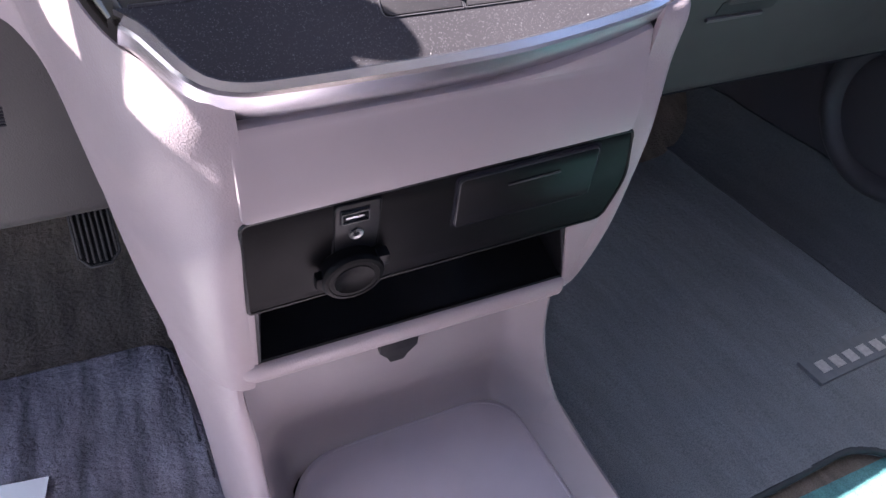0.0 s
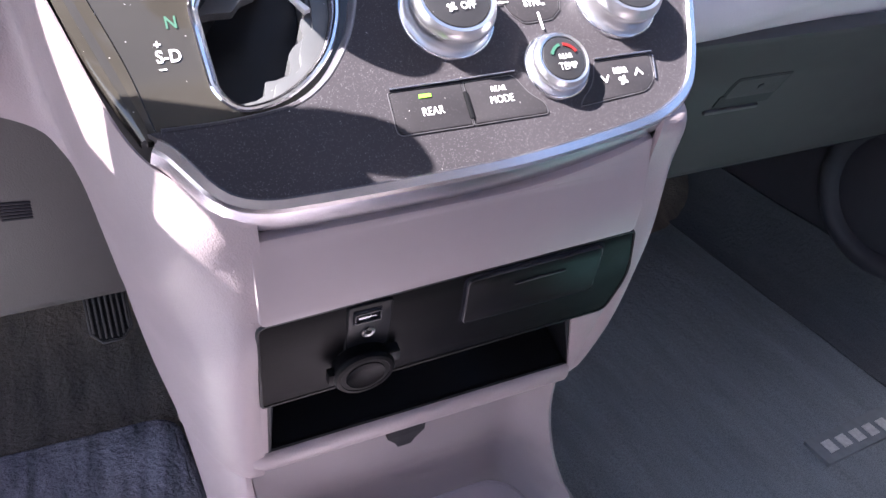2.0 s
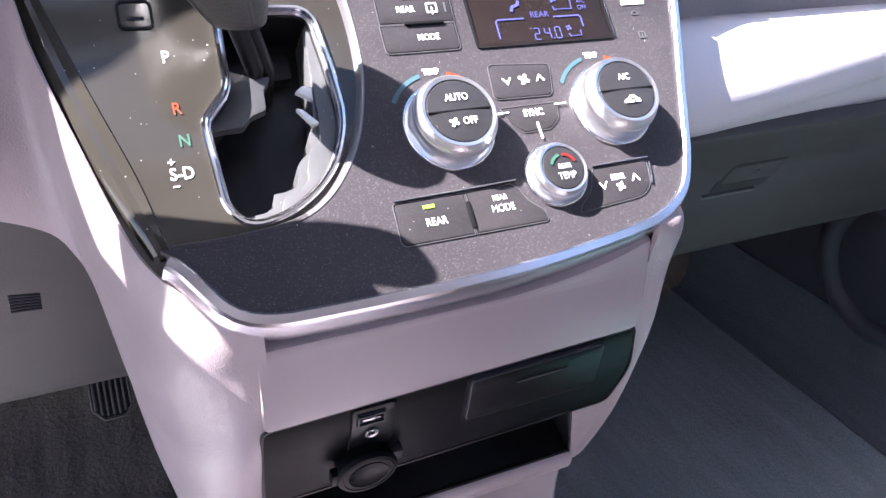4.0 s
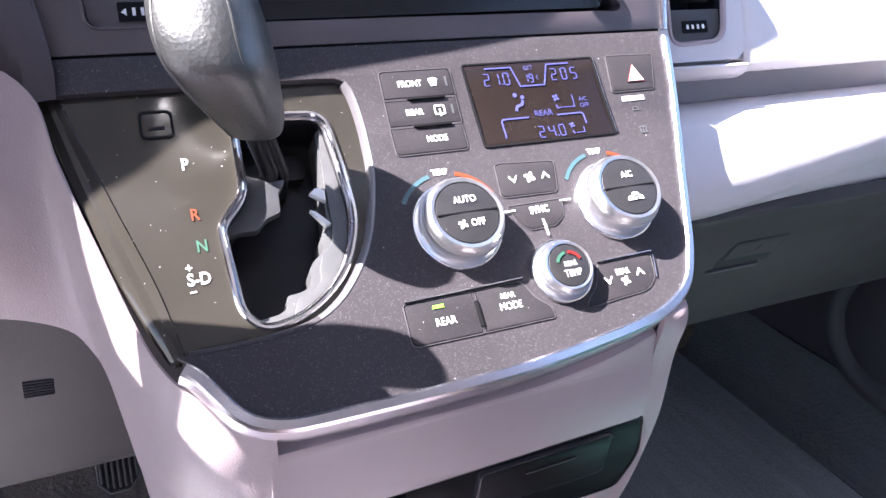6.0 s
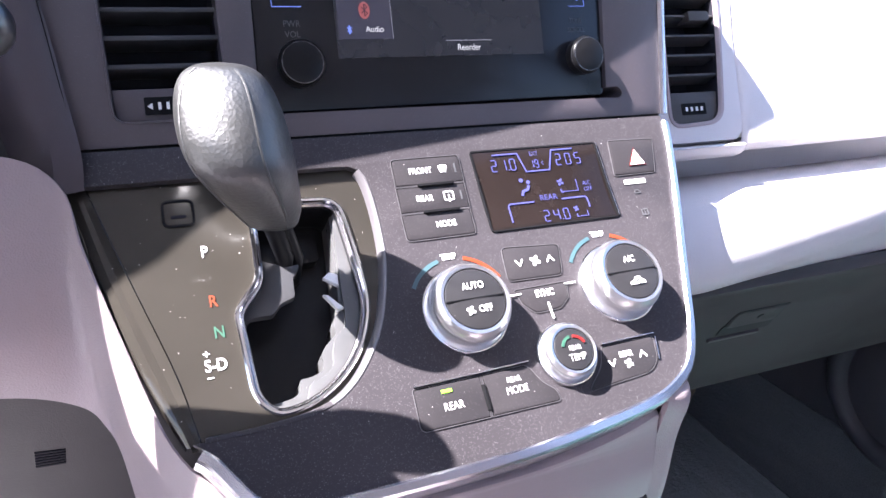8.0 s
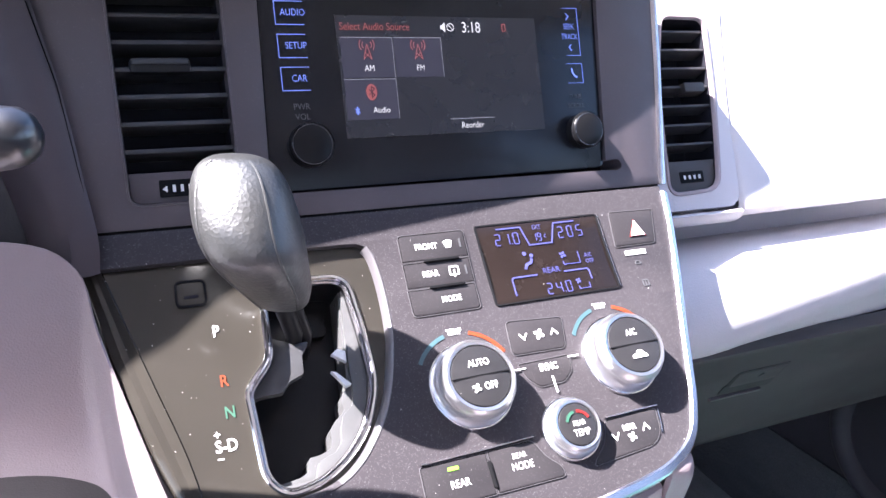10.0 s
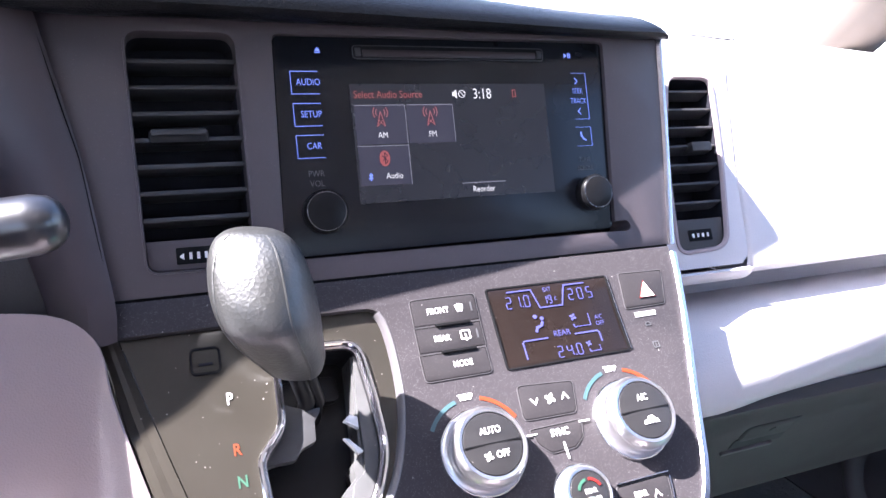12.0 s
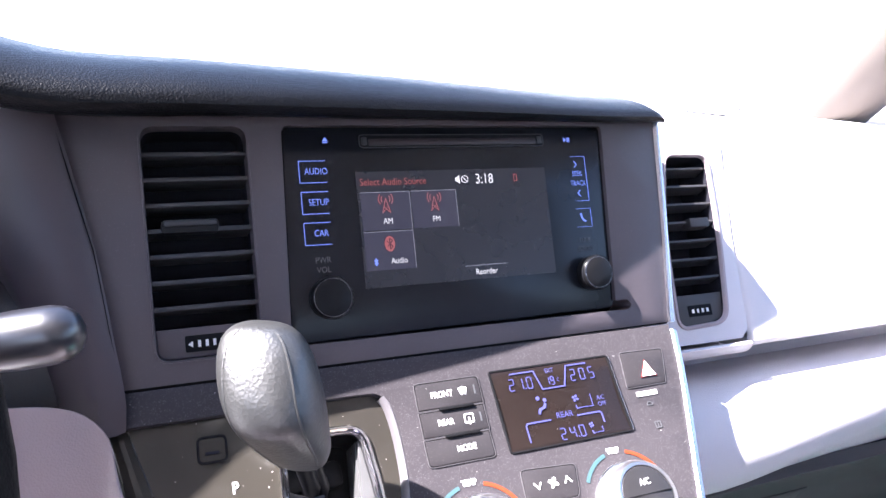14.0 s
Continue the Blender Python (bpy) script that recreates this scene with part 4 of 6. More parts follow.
# ---- audio unit ----
audio = thing("audio_unit", (0.024, 0.45, 0.75), "black glossy audio unit with lit touch screen and two knobs", "car stereo")
REC = -0.0025
part("front_panel", slab(rounded([(-0.0898, 0.0072), (0.1430, 0.0072), (0.1370, 0.1400), (-0.0943, 0.1408)], 0.004), UP, REC, -0.03, 0.001, step=0.05), SATIN, audio)
part("slot_rim", rail(box2(-0.0410, 0.0940, 0.0125, 0.0205, 0.0025), [(-0.0002, REC), (-0.0001, REC + 0.0009), (0.0004, REC + 0.0009), (0.0005, REC)], UP, True), SLATM, audio)
part("tray_slot", slab(box2(-0.0410, 0.0940, 0.0125, 0.0205, 0.0025), UP, REC + 0.0006, REC - 0.002, 0.0003), GROOVE, audio)
part("slot_door", slab(box2(-0.0350, 0.0880, 0.0150, 0.0195, 0.001), UP, REC + 0.0012, REC, 0.0004), SLOTM, audio)
for x in (-0.0380, 0.0910):
    part("slot_end", slab(box2(x - 0.0018, x + 0.0018, 0.0140, 0.0192, 0.0005), UP, REC + 0.0015, REC, 0.0004), SLATM, audio)


def line_box(x0, x1, s0, s1, w=0.0005, open_side=""):
    loops = [stroke([(x0, s0), (x1, s0)], w), stroke([(x0, s1), (x1, s1)], w)]
    if open_side != "left":
        loops.append(stroke([(x0, s0), (x0, s1)], w))
    if open_side != "right":
        loops.append(stroke([(x1, s0), (x1, s1)], w))
    return loops


part("eject_mark", shape([[(-0.0634, 0.0138), (-0.0617, 0.0162), (-0.0651, 0.0162)], box2(-0.0651, -0.0617, 0.0168, 0.0173)], UP, REC + 0.0004), BLUE_LIT, audio)
for text, s in (("AUDIO", 0.0356), ("SETUP", 0.0552), ("CAR", 0.0746)):
    key = part("legend_frame", shape(line_box(-0.0813, -0.0645, s - 0.0068, s + 0.0070, 0.00034, open_side="right"), UP, REC + 0.0004), BLUE_LIT, audio)
    part("legend", words(text, -0.0708, s, 0.0058, UP, REC + 0.0005, 0.80, bold=-0.00004), BLUE_LIT, key)
for text, s in (("PWR", 0.0914), ("VOL", 0.0974)):
    part("legend", words(text, -0.0712, s, 0.0052, UP, REC + 0.0004, 0.9), DIM_INK, audio)
for text, s in (("TUNE", 0.0902), ("SCROLL", 0.0962)):
    part("legend", words(text, 0.1195, s, 0.0046, UP, REC + 0.0004, 0.8), DIM_INK, audio)
part("play_mark", shape([[(0.1115, 0.0150), (0.1115, 0.0183), (0.1137, 0.0167)], box2(0.1144, 0.1150, 0.0150, 0.0183), box2(0.1157, 0.1163, 0.0150, 0.0183)], UP, REC + 0.0004), BLUE_LIT, audio)
seek = part("legend_frame", shape(line_box(0.1155, 0.1272, 0.0290, 0.0615, 0.00022, "left"), UP, REC + 0.0004), BLUE_LIT, audio)
for text, s, size in (("SEEK", 0.0418, 0.0056), ("TRACK", 0.0488, 0.0056)):
    part("legend", words(text, 0.1195, s, size, UP, REC + 0.0005, 0.72, bold=-0.00006), BLUE_LIT, seek)
part("seek_arrows", shape([stroke([(0.1180, 0.0325), (0.1200, 0.0347), (0.1180, 0.0369)], 0.0006), stroke([(0.1205, 0.0538), (0.1185, 0.0560), (0.1205, 0.0582)], 0.0006)], UP, REC + 0.0005), BLUE_LIT, seek)
phone = part("legend_frame", shape(line_box(0.1150, 0.1272, 0.0672, 0.0805, 0.00022, "left"), UP, REC + 0.0004), BLUE_LIT, audio)
part("handset_mark", shape([stroke([(0.1186, 0.0705), (0.1192, 0.0735), (0.1206, 0.0756), (0.1226, 0.0765)], 0.0011)], UP, REC + 0.0005), BLUE_LIT, phone)
for x, s, r in ((-0.0693, 0.1150, 0.0128), (0.1215, 0.1142, 0.0120)):
    knob = part("knob", lathe([(r, REC - 0.002), (r, REC + 0.008), (r - 0.0006, REC + 0.0095), (r - 0.0018, REC + 0.0102), (0.001, REC + 0.0096)], UP.matrix(x, s), 48), TURNM, audio, "round black audio knob with bright rim")
    part("rim", lathe([(r + 0.0003, REC + 0.0070), (r + 0.0006, REC + 0.0078), (r + 0.0003, REC + 0.0086)], UP.matrix(x, s), 48, caps=False), BLACK, knob)
    part("rim", lathe([(r - 0.0009, REC + 0.0094), (r - 0.0011, REC + 0.0102), (r - 0.0013, REC + 0.0102)], UP.matrix(x, s), 48, caps=False), RIMM, knob)
screen = part("screen", slab(box2(-0.0455, 0.0928, 0.0365, 0.1112), UP, REC + 0.0004, REC - 0.001, step=0.05), SCREEN, audio, "dim lit touch screen showing an audio source menu")
SO = REC + 0.0009
part("title", words("Select Audio Source", -0.0208, 0.0436, 0.0066, UP, SO, 0.84), RED_LIT, screen)
part("clock", words("3:18", 0.0446, 0.0436, 0.0098, UP, SO, 0.82), TEXT_LIT, screen)
part("mute_mark", shape([box2(0.0232, 0.0244, 0.0420, 0.0446), [(0.0245, 0.0418), (0.0262, 0.0402), (0.0262, 0.0464), (0.0245, 0.0448)], stroke(arc(0.0300, 0.0433, 0.0024, 0, 350, 16), 0.0004), stroke([(0.0286, 0.0418), (0.0314, 0.0448)], 0.0004)], UP, SO), TEXT_LIT, screen)
part("battery_mark", shape(line_box(0.0675, 0.0697, 0.0408, 0.0455, 0.0005), UP, SO), RED_LIT, screen)
for x0, x1, s0, s1, text, tx in ((-0.0440, -0.0108, 0.0502, 0.0748, "AM", -0.0270), (-0.0098, 0.0222, 0.0502, 0.0748, "FM", 0.0066), (-0.0440, -0.0108, 0.0758, 0.1005, "Audio", -0.0220)):
    tile = part("menu_tile", slab(box2(x0, x1, s0, s1), UP, SO, SO - 0.0003, step=0.05), TILE, screen)
    part("tile_edge", shape([stroke([(x0, s0), (x1, s0)], 0.00028), stroke([(x1, s0), (x1, s1)], 0.0002)], UP, SO + 0.0004), TILE_EDGE, tile)
    part("caption", words(text, tx, s1 - 0.0055, 0.0052, UP, SO + 0.0004, 0.88), TEXT_LIT, tile)
    cx, cs = (x0 + x1) / 2, s0 + 0.0080
    if text == "Audio":
        part("tile_mark", shape([[(cx + 0.0034 * math.cos(a), cs + 0.0050 * math.sin(a)) for a in np.linspace(0, 2 * math.pi, 20, endpoint=False)]], UP, SO + 0.0004), RED_LIT, tile)
        part("disc_glyph", shape([stroke([(cx, cs - 0.0036), (cx, cs + 0.0036)], 0.0006), stroke([(cx - 0.0018, cs - 0.0018), (cx + 0.0018, cs + 0.0018), (cx, cs + 0.0036)], 0.0005), stroke([(cx - 0.0018, cs + 0.0018), (cx + 0.0018, cs - 0.0018), (cx, cs - 0.0036)], 0.0005)], UP, SO + 0.0008), TILE, tile)
        part("small_mark", shape([stroke([(x0 + 0.0065, s1 - 0.0080), (x0 + 0.0065, s1 - 0.0030)], 0.0007), stroke([(x0 + 0.0052, s1 - 0.0068), (x0 + 0.0078, s1 - 0.0042)], 0.0006), stroke([(x0 + 0.0078, s1 - 0.0068), (x0 + 0.0052, s1 - 0.0042)], 0.0006)], UP, SO + 0.0004), BLUE_LIT, tile)
    else:
        part("tile_mark", shape([stroke([(cx, cs - 0.0040), (cx - 0.0026, cs + 0.0055)], 0.0005), stroke([(cx, cs - 0.0040), (cx + 0.0026, cs + 0.0055)], 0.0005),
                                 stroke([(cx - 0.0022, cs + 0.0050), (cx + 0.0014, cs + 0.0014)], 0.0004), stroke([(cx + 0.0022, cs + 0.0050), (cx - 0.0014, cs + 0.0014)], 0.0004),
                                 stroke(arc(cx, cs - 0.0034, 0.0030, 140, 220, 8), 0.0005), stroke(arc(cx, cs - 0.0034, 0.0030, -40, 40, 8), 0.0005),
                                 stroke(arc(cx, cs - 0.0034, 0.0048, 140, 220, 8), 0.0005), stroke(arc(cx, cs - 0.0034, 0.0048, -40, 40, 8), 0.0005)], UP, SO + 0.0004), RED_LIT, tile)
part("reorder", words("Reorder", 0.0390, 0.1065, 0.0056, UP, SO, 0.85), TEXT_LIT, screen)
part("reorder_line", shape([stroke([(0.0235, 0.1020), (0.0555, 0.1020)], 0.0004)], UP, SO), TILE_EDGE, screen)

# ---- climate controls ----
climate = thing("climate_control", (0.06, 0.35, 0.6), "dark metallic climate panel with display, buttons and three knobs", "control panel")
RIDGE = [(-0.0500, 0.0205), (-0.0430, 0.0255), (-0.0396, 0.044), (-0.0398, 0.070), (-0.0433, 0.090), (-0.0513, 0.114), (-0.0618, 0.1318), (-0.0757, 0.1465), (-0.0925, 0.1548), (-0.120, 0.1580), (-0.1540, 0.1583)]
EDGE_R = [(0.1812, 0.0), (0.1700, 0.0566), (0.1520, 0.1100), (0.1435, 0.1345), (0.1370, 0.1520), (0.1270, 0.1700), (0.1120, 0.1805), (0.0900, 0.1870)]
EDGE_B = [(0.0300, 0.1945), (-0.0235, 0.1970), (-0.0951, 0.1970), (-0.1140, 0.1955), (-0.1245, 0.1918), (-0.1312, 0.1860), (-0.1378, 0.1765), (-0.1450, 0.1660), (-0.1540, 0.1583)]
ridge = [tuple(q) for q in spline(RIDGE, 40)]
edge = [tuple(q) for q in spline(EDGE_R + EDGE_B, 90)]
plate = [(-0.1890, 0.0006)] + [(x, s + 0.0006 if k == 0 else s) for k, (x, s) in enumerate(edge[:-1])] + ridge[::-1] + [(-0.060, 0.0200), (-0.1905, 0.0200)]
part("plate", slab(plate, LOW, 0.0, -0.012, 0.0012, holes=[[(0.05, 0.05), (0.051, 0.05), (0.051, 0.051), (0.05, 0.051)]], step=0.006), FASCIA, climate, "dark speckled climate panel plate")
RIDGE_CUT = [(0.0010, -0.0002), (0.0004, 0.0004), (-0.0006, 0.0001), (-0.0015, -0.0008), (-0.0022, -0.0020), (-0.0027, -0.0034), (-0.0030, -0.0050), (0.0004, -0.0056)]
# the bevel's sun highlight is put into a lighter colour; its shaded end stays dark
part("ridge_edge", rail(ridge[1:-12], RIDGE_CUT, LOW), RIDGEM, climate, "bevelled edge beside the shift panel, lightened as its sun highlight")
part("ridge_end", rail(ridge[-13:-1], RIDGE_CUT, LOW), FASCIA, climate)
DISP = rounded([(0.0282, 0.0181), (0.1184, 0.0181), (0.1198, 0.0702), (0.0294, 0.0703)], 0.0012)
disp = part("display", slab(DISP, LOW, 0.0006, -0.004, 0.0003), LCD, climate, "brown display glass with blue segments")
part("display_rim", rail(DISP, [(-0.0002, -0.001), (-0.0002, 0.0010), (0.0008, 0.0010), (0.0008, -0.001)], LOW, True), GROOVE, climate)
part("display_glint_edge", rail([(0.1195, 0.0185), (0.1203, 0.045), (0.1209, 0.0700)], [(-0.0002, 0.0), (-0.0002, 0.0014), (0.0005, 0.0014), (0.0005, 0.0)], LOW), CHROME, climate)
SEG = {"0": "abcdef", "1": "bc", "2": "abged", "4": "fgbc", "5": "afgcd", "9": "abfgcd"}


def digits(text, x, s, h, w, gap):
    """Slanted seven-segment digits from their left end, s at their middle."""
    loops = []
    for ch in text:
        if ch == ".":
            loops.append(box2(x - gap * 0.55, x - gap * 0.2, s + h / 2 - 0.0006, s + h / 2))
            continue
        pts = {"a": ((0, -1), (1, -1)), "b": ((1, -1), (1, 0)), "c": ((1, 0), (1, 1)), "d": ((0, 1), (1, 1)), "e": ((0, 0), (0, 1)), "f": ((0, -1), (0, 0)), "g": ((0, 0), (1, 0))}
        for seg in SEG[ch]:
            (a, b), (c, d) = pts[seg]
            p, q = Vector((x + a * w, s + b * h / 2)), Vector((x + c * w, s + d * h / 2))
            v = (q - p).normalized() * 0.0003
            loops.append(stroke([tuple(p + v), tuple(q - v)], 0.00055))
        x += w + gap
    return loops


def fan_loops(x, s, r):
    """Four round petals, set crosswise and slightly turned."""
    out = []
    for k in range(4):
        a = k * math.pi / 2 + 0.5
        c, d = math.cos(a), math.sin(a)
        out.append([(x + r * (0.62 * c + 0.44 * math.cos(b) * c - 0.34 * math.sin(b) * d), s + r * (0.62 * d + 0.44 * math.cos(b) * d + 0.34 * math.sin(b) * c)) for b in np.linspace(0, 2 * math.pi, 10, endpoint=False)])
    return out


D0 = 0.0012
for text, x0, step, s0, h, w in (("2", 0.0398, 0, 0.0285, 0.0074, 0.0035), ("1", 0.0462, 0, 0.0285, 0.0074, 0.0035), ("0", 0.0530, 0, 0.0285, 0.0074, 0.0035), ("205", 0.0865, 0.0072, 0.0277, 0.0074, 0.0035),
                                ("240", 0.0670, 0.0071, 0.0648, 0.0072, 0.0035), ("19", 0.0672, 0.0036, 0.0292, 0.0052, 0.0022)):
    for k, ch in enumerate(text):
        part("digit", shape(digits(ch, x0 + k * step, s0, h, w, 0.0), LOW, D0), LCD_LIT, disp)
for x0, s0 in ((0.0511, 0.0322), (0.0791, 0.0684)):
    part("point", shape([box2(x0, x0 + 0.0007, s0 - 0.0007, s0)], LOW, D0), LCD_LIT, disp)

part("caption", words("EXT", 0.0712, 0.0225, 0.0042, LOW, D0, 0.85), LCD_LIT, disp)
part("caption", words("c", 0.0760, 0.0288, 0.0050, LOW, D0, 0.85), LCD_LIT, disp)
part("caption", words("REAR", 0.0736, 0.0526, 0.0054, LOW, D0, 1.0), LCD_LIT, disp)
part("caption", words("A/C", 0.1040, 0.0455, 0.0042, LOW, D0, 0.9), LCD_LIT, disp)
part("caption", words("OFF", 0.1040, 0.0497, 0.0042, LOW, D0, 0.9), LCD_LIT, disp)
part("frame_line", shape([stroke([(0.0418, 0.0213), (0.0594, 0.0213), (0.0632, 0.0340), (0.0800, 0.0340), (0.0846, 0.0208), (0.1005, 0.0208)], 0.0008),
                          stroke([(0.0442, 0.0665), (0.0442, 0.0558), (0.0455, 0.0545), (0.0628, 0.0545)], 0.0009), stroke([(0.0828, 0.0545), (0.1000, 0.0545), (0.1012, 0.0558), (0.1014, 0.0620)], 0.0009)], LOW, D0), LCD_LIT, disp)
part("seat_mark", shape([[(0.0622 + 0.0013 * math.cos(a), 0.0412 + 0.0013 * math.sin(a)) for a in np.linspace(0, 6.28, 12, endpoint=False)], [(0.0575 + 0.0014 * math.cos(a), 0.0395 + 0.0014 * math.sin(a)) for a in np.linspace(0, 6.28, 12, endpoint=False)], stroke([(0.0620, 0.0432), (0.0608, 0.0458), (0.0572, 0.0468), (0.0560, 0.0498)], 0.0017)], LOW, D0), LCD_LIT, disp)
part("fan_mark", shape([*fan_loops(0.0850, 0.0432, 0.0024), stroke([(0.0856, 0.0498), (0.0968, 0.0500), (0.0968, 0.0420)], 0.0004), stroke([(0.0840, 0.0478), (0.0846, 0.0500), (0.0858, 0.0502)], 0.0007),
                        *fan_loops(0.0908, 0.0622, 0.0019), stroke([(0.0924, 0.0676), (0.0984, 0.0676), (0.0984, 0.0640)], 0.0004), stroke([(0.0902, 0.0658), (0.0906, 0.0676), (0.0916, 0.0678)], 0.0007)], LOW, D0), LCD_LIT, disp)


def button(outline, parent, h=0.0009, mat=None, label=""):
    part("button_joint", slab(outline, LOW, 0.0003, -0.001, step=0.01), GROOVE, parent)
    c = np.mean(np.array(outline), 0)
    span = np.ptp(np.array(outline), axis=0)
    k = 1 - 0.0014 / span
    inner = [tuple(c + (np.array(q) - c) * k) for q in outline]
    # lighter hairline round the key, painted as sun on its edge
    part("key_glint", rail(outline, [(-0.0002, 0.0), (-0.0002, 0.0007), (0.0002, 0.0007), (0.0002, 0.0)], LOW, True), EDGEM, parent)
    return part("button", slab(inner, LOW, h, -0.001, 0.0005, step=0.01), mat or BUTTON, parent, label)


def chevron(x, s, up, w=0.0050, h=0.0036, t=0.0009):
    d = -1 if up else 1
    return stroke([(x - w / 2, s - d * h / 2), (x, s + d * h / 2), (x + w / 2, s - d * h / 2)], t)


# hazard switch and lamps below it
haz = button(rounded([(0.1300, 0.0172), (0.1665, 0.0180), (0.1607, 0.0426), (0.1275, 0.0428)], 0.002), climate, label="hazard switch with red triangle")
part("triangle", shape([[(0.1478, 0.0245), (0.1545, 0.0368), (0.1410, 0.0368)]], LOW, 0.0015), RED_INK, haz)
part("triangle_core", shape([[(0.1478, 0.0256), (0.1535, 0.0362), (0.1420, 0.0362)]], LOW, 0.0019), WHITE_INK, haz)
part("lamp_bar", shape([box2(0.1335, 0.1505, 0.0462, 0.0494)], LOW, 0.0006), WHITE_INK, climate)
part("faint_mark", shape([stroke(arc(0.1415, 0.0560, 0.0022, 0, 180, 8), 0.0006), stroke([(0.1393, 0.0560), (0.1437, 0.0560)], 0.0006)], LOW, 0.0005), DIM_INK, climate)
part("faint_mark", shape(line_box(0.1398, 0.1442, 0.0680, 0.0720, 0.0007) + [stroke([(0.142, 0.068), (0.142, 0.072)], 0.0006)], LOW, 0.0005), DIM_INK, climate)
# three defog and mode keys
XS = ((-0.0246, 0.0195, 0.0187, 0.0362), (-0.0248, 0.0192, 0.0368, 0.0531), (-0.0252, 0.0188, 0.0537, 0.0704))
for k, (x0, x1, s0, s1) in enumerate(XS):
    key = button(rounded([(x0, s0), (x1, s0), (x1, s1), (x0, s1)], [0.003 if k == 0 else 0.0006] * 2 + [0.003 if k == 2 else 0.0006] * 2), climate)
    sm = (s0 + s1) / 2
    text, tx = (("FRONT", -0.0075), ("REAR", -0.0085), ("MODE", 0.0010))[k]
    part("legend", words(text, tx, sm, 0.0053, LOW, 0.0012, 0.85, bold=0.0001), WHITE_INK, key)
    if k == 0:
        part("screen_mark", shape([[(0.0040, sm - 0.0022), (0.0070, sm - 0.0032), (0.0100, sm - 0.0022), (0.0086, sm + 0.0022), (0.0070, sm + 0.0016), (0.0054, sm + 0.0022)]], LOW, 0.0013), WHITE_INK, key)
    if k == 1:
        part("screen_mark", shape(line_box(0.0042, 0.0100, sm - 0.0030, sm + 0.0022, 0.0008) + [stroke([(0.0071, sm - 0.001), (0.0071, sm + 0.0036)], 0.0008)], LOW, 0.0013), WHITE_INK, key)
    if k < 2:
        part("lamp", shape([box2(0.0146, 0.0157, sm - 0.0032, sm + 0.0026)], LOW, 0.0013), DIM_INK, key)
        part("split_bar", slab(box2(-0.0110, 0.0120, s1 - 0.0004, s1 + 0.0012, 0.0005), LOW, 0.0024, 0.0, 0.0004), GROOVE, climate)
# fan rocker and sync key
fan = button(rounded([(0.0310, 0.0815), (0.0700, 0.0840), (0.0655, 0.1042), (0.0288, 0.1035)], 0.0035), climate)
part("arrow", shape([chevron(0.0395, 0.0930, False)], LOW, 0.0015), WHITE_INK, fan)
part("arrow", shape([chevron(0.0605, 0.0930, True)], LOW, 0.0015), WHITE_INK, fan)
part("fan_mark", shape(fan_loops(0.0502, 0.0930, 0.0034), LOW, 0.0015), WHITE_INK, fan)
sync = button(rounded([(0.0300, 0.1090), (0.0665, 0.1085), (0.0640, 0.1190), (0.0570, 0.1245), (0.0400, 0.1252), (0.0335, 0.1190)], 0.002), climate)
part("legend", words("SYNC", 0.0490, 0.1140, 0.0060, LOW, 0.0014, 0.82, bold=0.0002), WHITE_INK, sync)
for x0, x1, s0, s1 in ((0.0260, 0.0340, 0.1120, 0.1128), (0.0640, 0.0715, 0.1098, 0.1106)):
    part("link_line", shape([box2(x0, x1, s0, s1)], LOW, 0.0015), WHITE_INK, climate)
part("link_line", shape([box2(0.0488, 0.0500, 0.1200, 0.1300)], LOW, 0.0015), WHITE_INK, climate)
# rear keys
left = [q for q in rounded([(-0.0450, 0.1540), (-0.0060, 0.1540), (-0.0060, 0.1768), (-0.0456, 0.1768)], [0.002, 0.0004, 0.0004, 0.004])]
key = button(left, climate, label="rear climate key with green lamp")
part("lamp", shape([box2(-0.0300, -0.0238, 0.1575, 0.1593)], LOW, 0.0014), GREEN_LED, key)
part("legend", words("REAR", -0.0248, 0.1668, 0.0060, LOW, 0.0012, 0.82), WHITE_INK, key)
key = button(rounded([(-0.0050, 0.1538), (0.0235, 0.1530), (0.0290, 0.1640), (0.0368, 0.1705), (0.0372, 0.1766), (-0.0050, 0.1768)], [0.0004, 0.004, 0.004, 0.003, 0.002, 0.0004]), climate)
part("legend", words("REAR", 0.0128, 0.1598, 0.0043, LOW, 0.0012, 0.85), WHITE_INK, key)
part("legend", words("MODE", 0.0132, 0.1656, 0.0058, LOW, 0.0012, 0.82), WHITE_INK, key)
part("split_bar", slab(box2(-0.0066, -0.0046, 0.1590, 0.1735, 0.0008), LOW, 0.0019, 0.0, 0.0005), GROOVE, climate)
part("bright_line", rail([(-0.0440, 0.1532), (-0.01, 0.1527), (0.0245, 0.1518)], [(-0.0004, 0.0), (-0.0003, 0.0022), (0.0004, 0.0022), (0.0005, 0.0)], LOW), CHROME, climate)
rf = button(rounded([(0.0735, 0.1518), (0.1105, 0.1512), (0.1080, 0.1660), (0.1010, 0.1722), (0.0570, 0.1755), (0.0600, 0.1715), (0.0690, 0.1640)], [0.002, 0.003, 0.006, 0.006, 0.002, 0.003, 0.006]), climate)
part("arrow", shape([chevron(0.0765, 0.1625, False)], LOW, 0.0015), WHITE_INK, rf)
part("arrow", shape([chevron(0.0985, 0.1610, True)], LOW, 0.0015), WHITE_INK, rf)
part("legend", words("REAR", 0.0872, 0.1590, 0.0045, LOW, 0.0014, 0.85, bold=0.0002), WHITE_INK, rf)
part("fan_mark", shape(fan_loops(0.0874, 0.1646, 0.0028), LOW, 0.0014), WHITE_INK, rf)
